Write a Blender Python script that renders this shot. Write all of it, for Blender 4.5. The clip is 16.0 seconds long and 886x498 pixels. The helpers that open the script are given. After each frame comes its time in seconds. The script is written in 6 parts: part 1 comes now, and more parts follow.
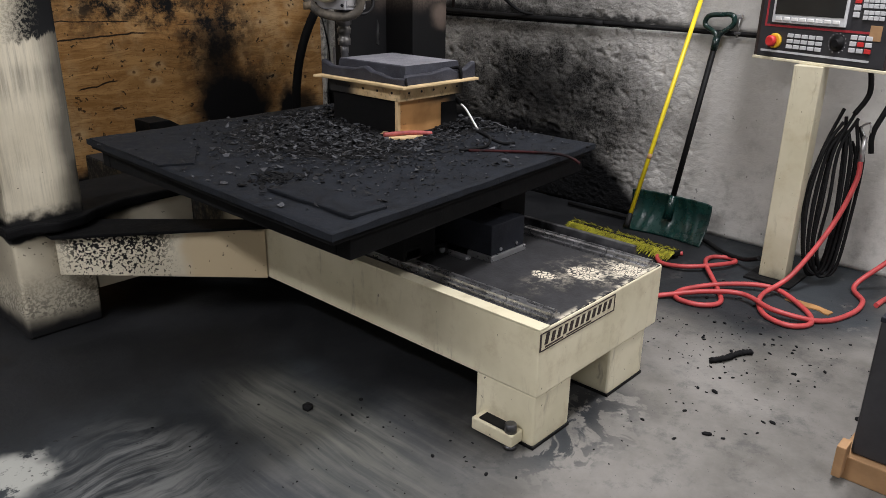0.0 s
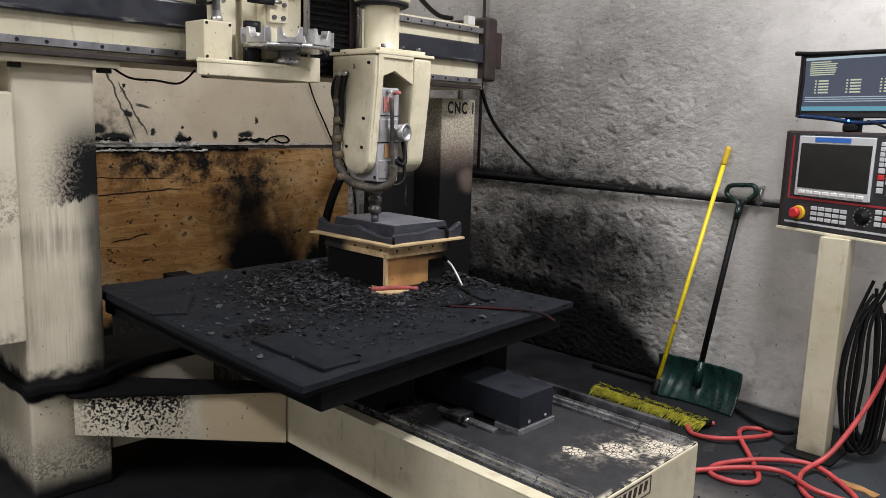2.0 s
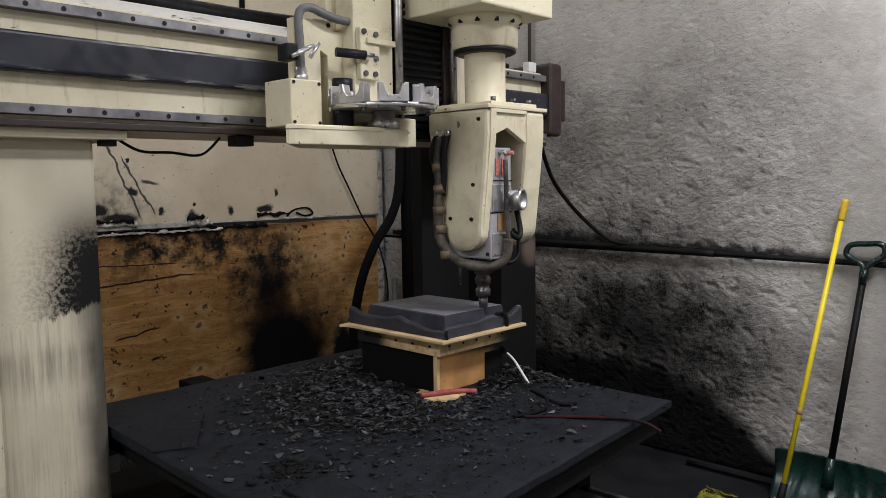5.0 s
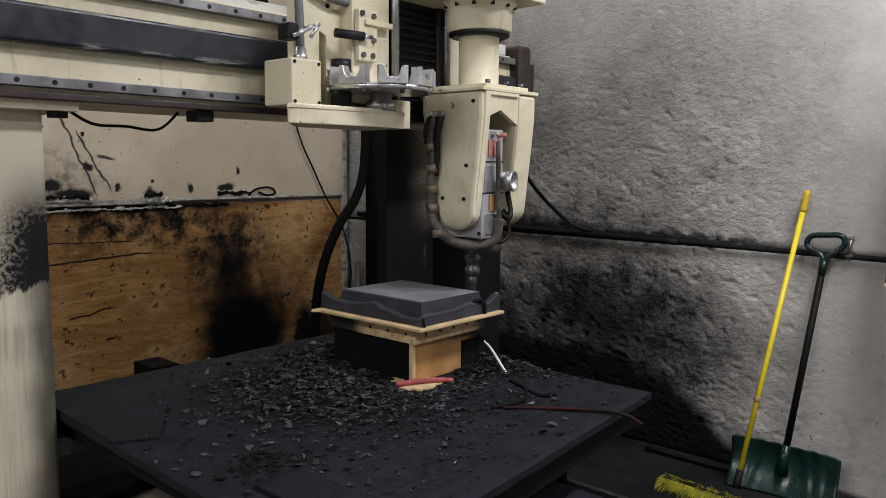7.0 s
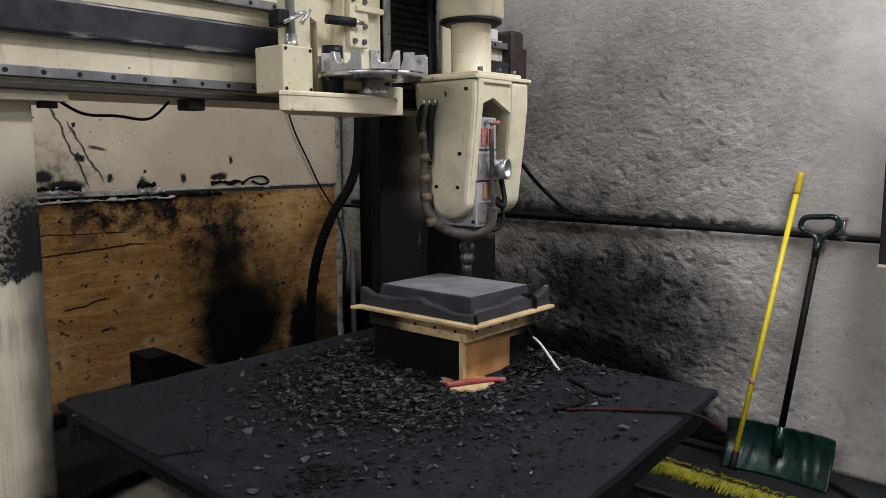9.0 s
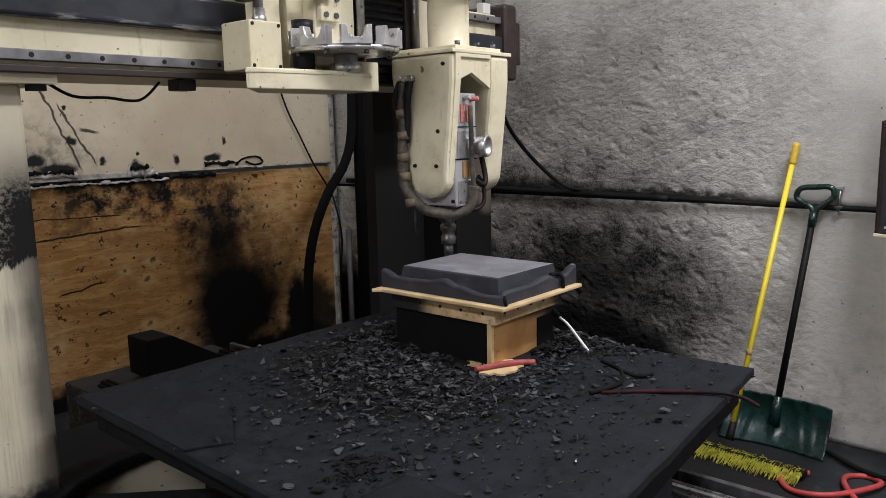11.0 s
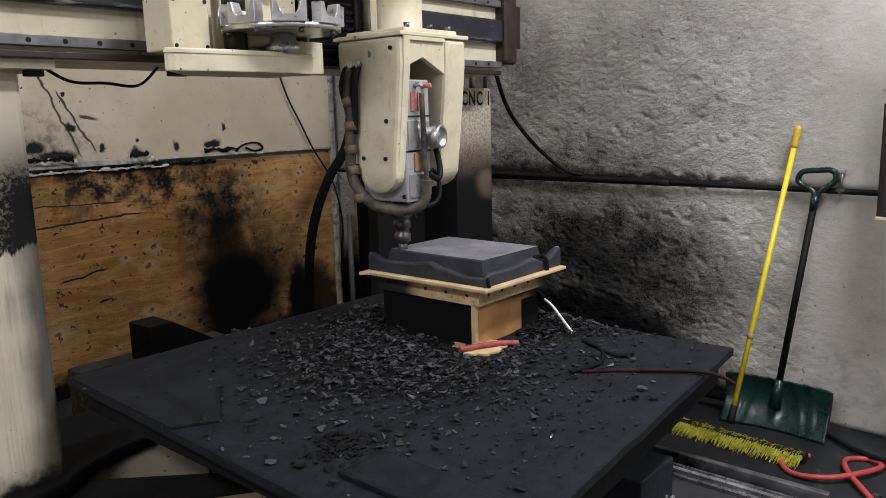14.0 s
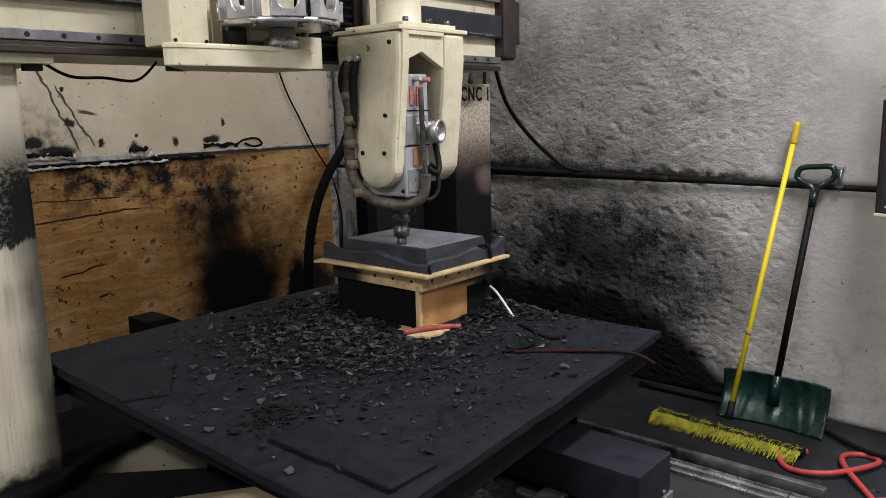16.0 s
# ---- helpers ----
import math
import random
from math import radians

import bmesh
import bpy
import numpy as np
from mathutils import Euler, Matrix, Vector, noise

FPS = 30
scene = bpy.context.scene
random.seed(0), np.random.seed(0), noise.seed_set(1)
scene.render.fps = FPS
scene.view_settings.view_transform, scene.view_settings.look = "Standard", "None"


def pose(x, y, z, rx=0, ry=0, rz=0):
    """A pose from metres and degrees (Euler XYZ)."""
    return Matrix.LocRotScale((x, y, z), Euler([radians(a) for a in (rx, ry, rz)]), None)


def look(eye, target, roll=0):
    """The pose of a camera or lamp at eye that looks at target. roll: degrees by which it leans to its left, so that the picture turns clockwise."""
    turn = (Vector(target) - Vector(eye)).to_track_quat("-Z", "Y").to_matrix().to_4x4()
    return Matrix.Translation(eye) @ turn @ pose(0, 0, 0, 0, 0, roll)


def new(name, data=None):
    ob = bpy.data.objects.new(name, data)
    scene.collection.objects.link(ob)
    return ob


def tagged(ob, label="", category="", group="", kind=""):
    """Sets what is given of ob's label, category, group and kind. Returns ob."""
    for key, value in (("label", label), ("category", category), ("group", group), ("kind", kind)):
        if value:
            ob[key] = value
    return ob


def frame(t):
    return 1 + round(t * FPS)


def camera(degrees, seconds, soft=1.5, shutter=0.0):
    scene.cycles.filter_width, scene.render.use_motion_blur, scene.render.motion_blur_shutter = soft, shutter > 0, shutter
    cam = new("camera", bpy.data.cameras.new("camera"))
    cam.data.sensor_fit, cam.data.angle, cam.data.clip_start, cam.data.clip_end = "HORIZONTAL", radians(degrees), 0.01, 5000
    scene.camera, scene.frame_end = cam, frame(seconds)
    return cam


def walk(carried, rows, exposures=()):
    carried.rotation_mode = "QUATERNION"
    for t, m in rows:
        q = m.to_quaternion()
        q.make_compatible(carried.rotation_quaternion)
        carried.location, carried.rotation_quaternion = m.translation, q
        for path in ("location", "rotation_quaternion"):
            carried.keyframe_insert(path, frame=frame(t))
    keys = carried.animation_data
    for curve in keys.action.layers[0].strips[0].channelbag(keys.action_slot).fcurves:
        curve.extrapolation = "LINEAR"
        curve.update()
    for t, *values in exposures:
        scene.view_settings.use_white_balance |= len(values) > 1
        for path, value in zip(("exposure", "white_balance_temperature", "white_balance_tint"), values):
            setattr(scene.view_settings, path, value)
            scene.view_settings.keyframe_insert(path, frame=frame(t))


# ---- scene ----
cam = camera(60.4, 16.0, soft=0.8)
PATH = [
    (0, (-1.797, -1.222, 1.517), (-0.413, 0.043, 0.821), 0.9),
    (0.5, (-1.803, -1.217, 1.537), (-0.404, 0.059, 0.892), 1.3),
    (1, (-1.809, -1.202, 1.571), (-0.374, 0.117, 1.12), 1.5),
    (1.5, (-1.807, -1.189, 1.585), (-0.369, 0.149, 1.21), 1.8),
    (2, (-1.79, -1.151, 1.587), (-0.369, 0.218, 1.259), 1.8),
    (2.5, (-1.749, -0.991, 1.588), (-0.421, 0.493, 1.395), 1.3),
    (3, (-1.745, -0.834, 1.605), (-0.435, 0.667, 1.422), 0.4),
    (3.5, (-1.69, -0.688, 1.61), (-0.355, 0.79, 1.425), -0.3),
    (4, (-1.607, -0.541, 1.617), (-0.231, 0.9, 1.448), -0.9),
    (6.5, (-1.472, -0.379, 1.61), (0.014, 0.944, 1.403), 0.2),
    (7, (-1.471, -0.381, 1.612), (0.023, 0.93, 1.391), 0.5),
    (7.5, (-1.473, -0.376, 1.611), (0.027, 0.927, 1.381), 0.4),
    (8, (-1.47, -0.383, 1.611), (0.028, 0.921, 1.375), 0.1),
    (8.5, (-1.469, -0.38, 1.61), (0.03, 0.921, 1.363), -0.0),
    (9, (-1.468, -0.381, 1.608), (0.032, 0.918, 1.354), -0.2),
    (11.5, (-1.462, -0.377, 1.606), (0.036, 0.907, 1.281), -1.4),
    (12, (-1.46, -0.38, 1.605), (0.038, 0.904, 1.273), -1.5),
    (12.5, (-1.457, -0.379, 1.603), (0.039, 0.904, 1.266), -1.6),
    (13, (-1.462, -0.376, 1.603), (0.034, 0.907, 1.259), -1.8),
    (13.5, (-1.458, -0.38, 1.6), (0.035, 0.905, 1.254), -1.7),
    (14, (-1.459, -0.377, 1.6), (0.033, 0.909, 1.252), -1.5),
    (14.5, (-1.46, -0.376, 1.599), (0.032, 0.909, 1.248), -1.3),
    (15, (-1.46, -0.376, 1.598), (0.033, 0.908, 1.244), -1.2),
    (15.5, (-1.459, -0.381, 1.596), (0.031, 0.906, 1.241), -1.4),
    (16, (-1.459, -0.381, 1.598), (0.032, 0.903, 1.24), -1.4),
]
walk(cam, [(t, look(eye, target, roll)) for t, eye, target, roll in PATH],
     exposures=((0, 0.15), (2, 0.05), (3.5, -0.15), (7, -0.25), (9, -0.25), (11.5, 0.0), (16, 0.0)))

# ---- light ----
world = bpy.data.worlds.new("world")
scene.world = world
world.use_nodes = True
world.node_tree.nodes["Background"].inputs[0].default_value = (0.9, 0.95, 1.0, 1)
world.node_tree.nodes["Background"].inputs[1].default_value = 0.03


def ceiling_lamp(x, y, watts, lx=1.2, ly=0.3):
    data = bpy.data.lights.new("unseen_ceiling_light", "AREA")
    data.shape, data.size, data.size_y, data.energy = "RECTANGLE", lx, ly, watts
    data.color = (1.0, 0.98, 1.02)
    ob = new("unseen_ceiling_light", data)
    ob.location = (x, y, 3.9)
    return ob


ceiling_lamp(-0.2, -2.6, 78, 2.4, 0.4)
# Unseen lamp, added to brighten the bed's left side.
ceiling_lamp(-3.6, 0.6, 145, 0.4, 2.4)
ceiling_lamp(1.15, -0.5, 128, 1.6, 0.4)
# Unseen lamp, added to brighten the plywood and corner behind the gantry.
ceiling_lamp(0.6, 3.0, 24, 2.4, 0.4)


# ---- material tools ----
class Mat:
    """A node material, written as expressions."""

    def __init__(self, name, rough=0.6, metal=0.0, spec=0.5):
        self.m = bpy.data.materials.new(name)
        self.m.use_nodes = True
        self.t = self.m.node_tree
        self.b = self.t.nodes["Principled BSDF"]
        self.b.inputs["Roughness"].default_value = rough
        self.b.inputs["Metallic"].default_value = metal
        self.b.inputs["Specular IOR Level"].default_value = spec

    def node(self, kind, ins=(), out=0, operation="", feature="", interpolation_type="", use_clamp=False):
        n = self.t.nodes.new(kind)
        if operation:
            n.operation = operation
        if feature:
            n.feature = feature
        if interpolation_type:
            n.interpolation_type = interpolation_type
        if use_clamp:
            n.use_clamp = True
        for k, v in (ins.items() if isinstance(ins, dict) else enumerate(ins)):
            if isinstance(v, bpy.types.NodeSocket):
                self.t.links.new(v, n.inputs[k])
            elif v is not None:
                n.inputs[k].default_value = v
        return n.outputs[out]

    def pos(self):
        return self.node("ShaderNodeNewGeometry")

    def obj(self):
        return self.node("ShaderNodeTexCoord", out=3)

    def rand(self):
        return self.node("ShaderNodeObjectInfo", out=5)

    def island(self):
        return self.node("ShaderNodeNewGeometry", out=8)

    def math(self, op, a, b=None, c=None, clamp=False):
        return self.node("ShaderNodeMath", (a, b, c), operation=op, use_clamp=clamp)

    def vec(self, op, a, b=None):
        return self.node("ShaderNodeVectorMath", (a, b), operation=op)

    def noise(self, v, scale, detail=4.0, rough=0.55, dist=0.0):
        return self.node("ShaderNodeTexNoise", {"Vector": v, "Scale": scale, "Detail": detail, "Roughness": rough, "Distortion": dist})

    def noise3(self, v, scale, detail=3.0):
        return self.node("ShaderNodeTexNoise", {"Vector": v, "Scale": scale, "Detail": detail}, out=1)

    def voronoi(self, v, scale, feature="F1"):
        return self.node("ShaderNodeTexVoronoi", {"Vector": v, "Scale": scale}, feature=feature)

    def step(self, x, lo, hi, to_lo=0.0, to_hi=1.0):
        return self.node("ShaderNodeMapRange", (x, lo, hi, to_lo, to_hi), interpolation_type="SMOOTHSTEP")

    def sep(self, v):
        n = self.t.nodes.new("ShaderNodeSeparateXYZ")
        self.t.links.new(v, n.inputs[0])
        return n.outputs

    def mix(self, f, a, b):
        n = self.t.nodes.new("ShaderNodeMix")
        n.data_type = "RGBA"
        for i, v in ((0, f), (6, a), (7, b)):
            if isinstance(v, bpy.types.NodeSocket):
                self.t.links.new(v, n.inputs[i])
            else:
                n.inputs[i].default_value = v if i == 0 else (*v, 1) if len(v) == 3 else v
        return n.outputs[2]

    def warp(self, v, scale, amount):
        n = self.vec("SUBTRACT", self.noise3(v, scale), (0.5, 0.5, 0.5))
        s = self.node("ShaderNodeVectorMath", {0: n, "Scale": amount}, operation="SCALE")
        return self.vec("ADD", v, s)

    def blob(self, v, centre, radii, inner=0.3):
        """1 within the inner part of an ellipsoid, falling to 0 at its rim."""
        d = self.vec("DIVIDE", self.vec("SUBTRACT", v, centre), radii)
        n = self.t.nodes.new("ShaderNodeVectorMath")
        n.operation = "LENGTH"
        self.t.links.new(d, n.inputs[0])
        return self.step(n.outputs[1], inner, 1.0, 1.0, 0.0)

    def stroke(self, v, a, b, width):
        """1 on a line from a to b in the plane of x and z, falling to 0 at half its width."""
        x, y, z = self.sep(v)
        (ax, az), (bx, bz) = a, b
        n = math.hypot(bx - ax, bz - az)
        ux, uz = (bx - ax) / n, (bz - az) / n
        dx, dz = self.math("SUBTRACT", x, ax), self.math("SUBTRACT", z, az)
        along = self.math("ADD", self.times(dx, ux), self.times(dz, uz))
        off = self.math("ABSOLUTE", self.math("SUBTRACT", self.times(dx, uz), self.times(dz, ux)))
        ends = self.times(self.step(along, 0.0, 0.03), self.step(along, n, n - 0.05))
        return self.times(self.step(off, width * 0.2, width * 0.5, 1.0, 0.0), ends)

    def most(self, *xs):
        r = xs[0]
        for x in xs[1:]:
            r = self.math("MAXIMUM", r, x)
        return r

    def times(self, a, b):
        return self.math("MULTIPLY", a, b)

    def over(self, a, b):
        """1 - (1 - a)(1 - b)"""
        return self.math("SUBTRACT", 1.0, self.times(self.math("SUBTRACT", 1.0, a), self.math("SUBTRACT", 1.0, b)))

    def bump(self, h, strength=0.4, dist=0.005, normal=None):
        return self.node("ShaderNodeBump", {"Height": h, "Strength": strength, "Distance": dist, "Normal": normal})

    def done(self, color=None, rough=None, normal=None, metal=None):
        for key, v in (("Base Color", color), ("Roughness", rough), ("Normal", normal), ("Metallic", metal)):
            if isinstance(v, bpy.types.NodeSocket):
                self.t.links.new(v, self.b.inputs[key])
            elif v is not None:
                self.b.inputs[key].default_value = (*v, 1) if key == "Base Color" else v
        return self.m


SOOT = (0.005, 0.0052, 0.0058)


def plain(name, color, rough=0.5, metal=0.0, vary=0.25, scale=12.0, grain=0.15, soot=0.0, spec=0.5):
    """A painted or moulded surface with faint mottling, and specks of soot."""
    m = Mat(name, rough, metal, spec)
    v = m.obj()
    n = m.noise(v, scale, 5)
    col = m.mix(m.step(n, 0.3, 0.75), tuple(c * (1 - vary) for c in color), tuple(min(1, c * (1 + vary * 0.4)) for c in color))
    if soot:
        s = m.step(m.noise(v, scale * 0.35, 6, 0.7), 0.62 - 0.4 * soot, 0.85 - 0.3 * soot)
        col = m.mix(s, col, SOOT)
    r = m.step(m.noise(v, scale * 3), 0.2, 0.8, max(0.05, rough - 0.12), min(1, rough + 0.12))
    return m.done(col, r, m.bump(m.noise(v, scale * 14, 2), grain, 0.001))


# ---- materials ----
def concrete_wall():
    m = Mat("sooty_concrete", 0.9, spec=0.15)
    v = m.pos()
    x, y, z = m.sep(v)
    w = m.warp(v, 3.5, 0.34)
    w2 = m.warp(v, 14.0, 0.12)
    wy, wz = m.sep(m.warp(v, 4.0, 0.26))[1:3]
    flat = m.node("ShaderNodeMapping", {"Vector": m.warp(v, 12, 0.05), "Rotation": (0.2, 0, 0), "Scale": (1, 0.85, 1.2)})
    base = m.mix(m.step(m.noise(v, 2.2, 6, 0.62), 0.3, 0.75), (0.47, 0.455, 0.425), (0.61, 0.595, 0.565))
    base = m.mix(m.times(m.step(m.noise(w2, 9, 5, 0.7), 0.48, 0.72), 0.35), base, (0.33, 0.315, 0.285))
    lump = m.noise(flat, 30, 4, 0.6)
    fine = m.noise(v, 110, 3, 0.65)
    rough = m.times(m.step(y, 0.35, 1.5, 0.12, 1.0), m.step(z, 1.25, 2.4, 1.0, 0.55))
    # soft black of the fire
    low = m.math("ADD", 0.10, m.times(m.step(y, 0.85, 1.75), 0.46))
    black = m.most(
        m.times(m.step(m.math("SUBTRACT", wz, low), 0.13, -0.12), m.step(wy, 0.62, 1.0)),
        m.times(m.blob(w, (2.55, 1.85, 0.68), (0.9, 0.95, 0.50), 0.05), 0.85),
        m.times(m.blob(w, (2.55, 2.9, 0.60), (0.9, 0.75, 0.42), 0.2), 0.8),
        m.times(m.blob(w2, (2.55, 2.9, 1.22), (0.8, 1.75, 0.085), 0.35), 0.92),
        m.times(m.blob(w2, (2.55, 1.5, 1.21), (0.8, 0.95, 0.05), 0.4), 0.9),
        m.times(m.blob(w, (2.55, 3.9, 0.1), (0.6, 0.9, 0.55), 0.4), 0.95))
    grey = m.most(
        m.times(m.blob(w, (2.55, 2.0, 0.62), (1.0, 1.50, 0.76), 0.45), 1.0),
        m.times(m.blob(w, (2.55, 2.3, 1.28), (1.0, 1.7, 0.34), 0.2), 0.9),
        m.times(m.blob(w, (2.55, 2.6, 1.85), (1.0, 1.15, 0.85), 0.1), 0.72),
        m.times(m.blob(w, (2.55, 1.6, 1.7), (1.0, 1.7, 1.1), 0.3), 0.45),
        m.times(m.blob(w2, (2.55, 1.04, 1.55), (1.0, 0.12, 0.13), 0.1), 0.7),
        m.times(m.blob(w2, (2.55, 1.27, 1.60), (1.0, 0.14, 0.14), 0.1), 0.7))
    big = m.step(m.noise(v, 6, 6, 0.7), 0.32, 0.66)
    g = m.times(grey, m.math("ADD", 0.42, m.math("ADD", m.times(big, 0.40), m.times(m.step(fine, 0.42, 0.62), 0.24))))
    s = m.math("MINIMUM", m.over(black, g), 1.0)
    s = m.over(s, m.times(m.times(m.step(m.noise(v, 48, 4, 0.7), 0.58, 0.68), rough), 0.45))
    s = m.over(s, m.times(m.step(m.noise(v, 26, 2), 0.735, 0.76), 0.55))
    s = m.over(s, m.times(m.times(m.step(wz, 0.75, 0.15), m.step(m.noise(v, 9, 6, 0.75), 0.42, 0.72)), 0.30))
    col = m.mix(s, base, SOOT)
    h = m.math("ADD", m.times(lump, 0.9), m.times(fine, 0.35))
    return m.done(col, 0.92, m.node("ShaderNodeBump", {"Height": h, "Strength": rough, "Distance": 0.022}))


def floor_mat():
    m = Mat("sooty_concrete_floor", 0.7, spec=0.35)
    v = m.pos()
    w = m.warp(v, 2.2, 0.45)
    base = m.mix(m.step(m.noise(v, 1.6, 6, 0.62), 0.3, 0.72), (0.085, 0.080, 0.070), (0.215, 0.205, 0.188))
    base = m.mix(m.times(m.step(m.noise(v, 70, 3, 0.7), 0.55, 0.7), 0.4), base, (0.16, 0.155, 0.15))
    streak = m.node("ShaderNodeMapping", {"Vector": v, "Rotation": (0, 0, 0.12), "Scale": (11, 0.8, 1)})
    scuff = m.step(m.noise(streak, 1.6, 5, 0.65), 0.42, 0.68)
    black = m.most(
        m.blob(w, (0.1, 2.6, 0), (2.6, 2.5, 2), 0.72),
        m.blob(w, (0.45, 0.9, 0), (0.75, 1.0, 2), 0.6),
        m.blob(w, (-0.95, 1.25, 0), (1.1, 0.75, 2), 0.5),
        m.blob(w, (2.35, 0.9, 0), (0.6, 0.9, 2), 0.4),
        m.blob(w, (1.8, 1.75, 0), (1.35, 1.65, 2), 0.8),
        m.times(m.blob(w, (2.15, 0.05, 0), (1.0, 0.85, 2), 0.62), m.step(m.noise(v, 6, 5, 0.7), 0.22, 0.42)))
    dust = m.times(m.blob(w, (-0.6, 0.6, 0), (1.3, 0.95, 2), 0.35), m.math("SUBTRACT", 1.0, m.times(scuff, 0.30)))
    spill = m.times(m.blob(w, (0.25, 0.02, 0), (0.55, 0.3, 2), 0.2), m.step(m.noise(w, 9, 4, 0.6), 0.46, 0.52))
    fine = m.times(m.step(m.noise(v, 130, 2), 0.70, 0.74), 0.9)
    s = m.over(m.over(black, m.times(dust, 0.93)), m.over(spill, fine))
    s = m.over(s, m.times(m.step(m.noise(v, 7, 6, 0.75), 0.50, 0.70), 0.45))
    sheen = m.mix(m.step(m.noise(w, 1.5, 5), 0.35, 0.7), (0.010, 0.0125, 0.0150), (0.032, 0.038, 0.043))
    fan = m.node("ShaderNodeMapping", {"Vector": m.warp(v, 1.2, 0.16), "Rotation": (0, 0, 0.15), "Scale": (15, 0.8, 1)})
    sweep = m.step(m.noise(fan, 1.7, 6, 0.68), 0.34, 0.66)
    band = m.times(m.blob(m.warp(v, 3, 0.2), (-0.42, 0.62, 0), (0.27, 0.80, 2), 0.35), m.math("ADD", 0.25, m.times(sweep, 0.75)))
    sheen = m.mix(band, sheen, (0.105, 0.106, 0.092))
    swirl = m.node("ShaderNodeMapping", {"Vector": m.warp(v, 2.0, 0.35), "Rotation": (0, 0, -0.8), "Scale": (1.5, 9, 1)})
    pale = m.times(m.blob(m.warp(v, 4, 0.3), (-0.98, 0.82, 0), (0.34, 0.42, 2), 0.3), m.step(m.noise(swirl, 1.8, 6, 0.7), 0.36, 0.62))
    sheen = m.mix(pale, sheen, (0.125, 0.13, 0.128))
    bare = m.times(m.blob(m.warp(v, 7, 0.16), (-1.23, 1.10, 0), (0.14, 0.16, 2), 0.5), m.step(m.noise(v, 8, 5, 0.7), 0.40, 0.48))
    sheen = m.mix(bare, sheen, (0.30, 0.305, 0.28))
    sheen = m.mix(m.step(m.noise(v, 38, 3, 0.6), 0.66, 0.72), sheen, (0.006, 0.006, 0.007))
    # Deepest black beneath bed and gantry: soot, with their shade put into the colour.
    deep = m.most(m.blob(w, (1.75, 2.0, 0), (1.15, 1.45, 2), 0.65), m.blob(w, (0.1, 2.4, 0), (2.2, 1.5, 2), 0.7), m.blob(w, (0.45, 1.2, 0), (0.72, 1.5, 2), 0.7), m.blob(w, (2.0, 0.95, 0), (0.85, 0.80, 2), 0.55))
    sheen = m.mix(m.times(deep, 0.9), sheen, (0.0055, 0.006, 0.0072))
    col = m.mix(s, base, sheen)
    rough = m.step(m.noise(v, 3, 4), 0.3, 0.7, 0.55, 0.85)
    return m.done(col, rough, m.bump(m.noise(v, 60, 5), 0.25, 0.004))


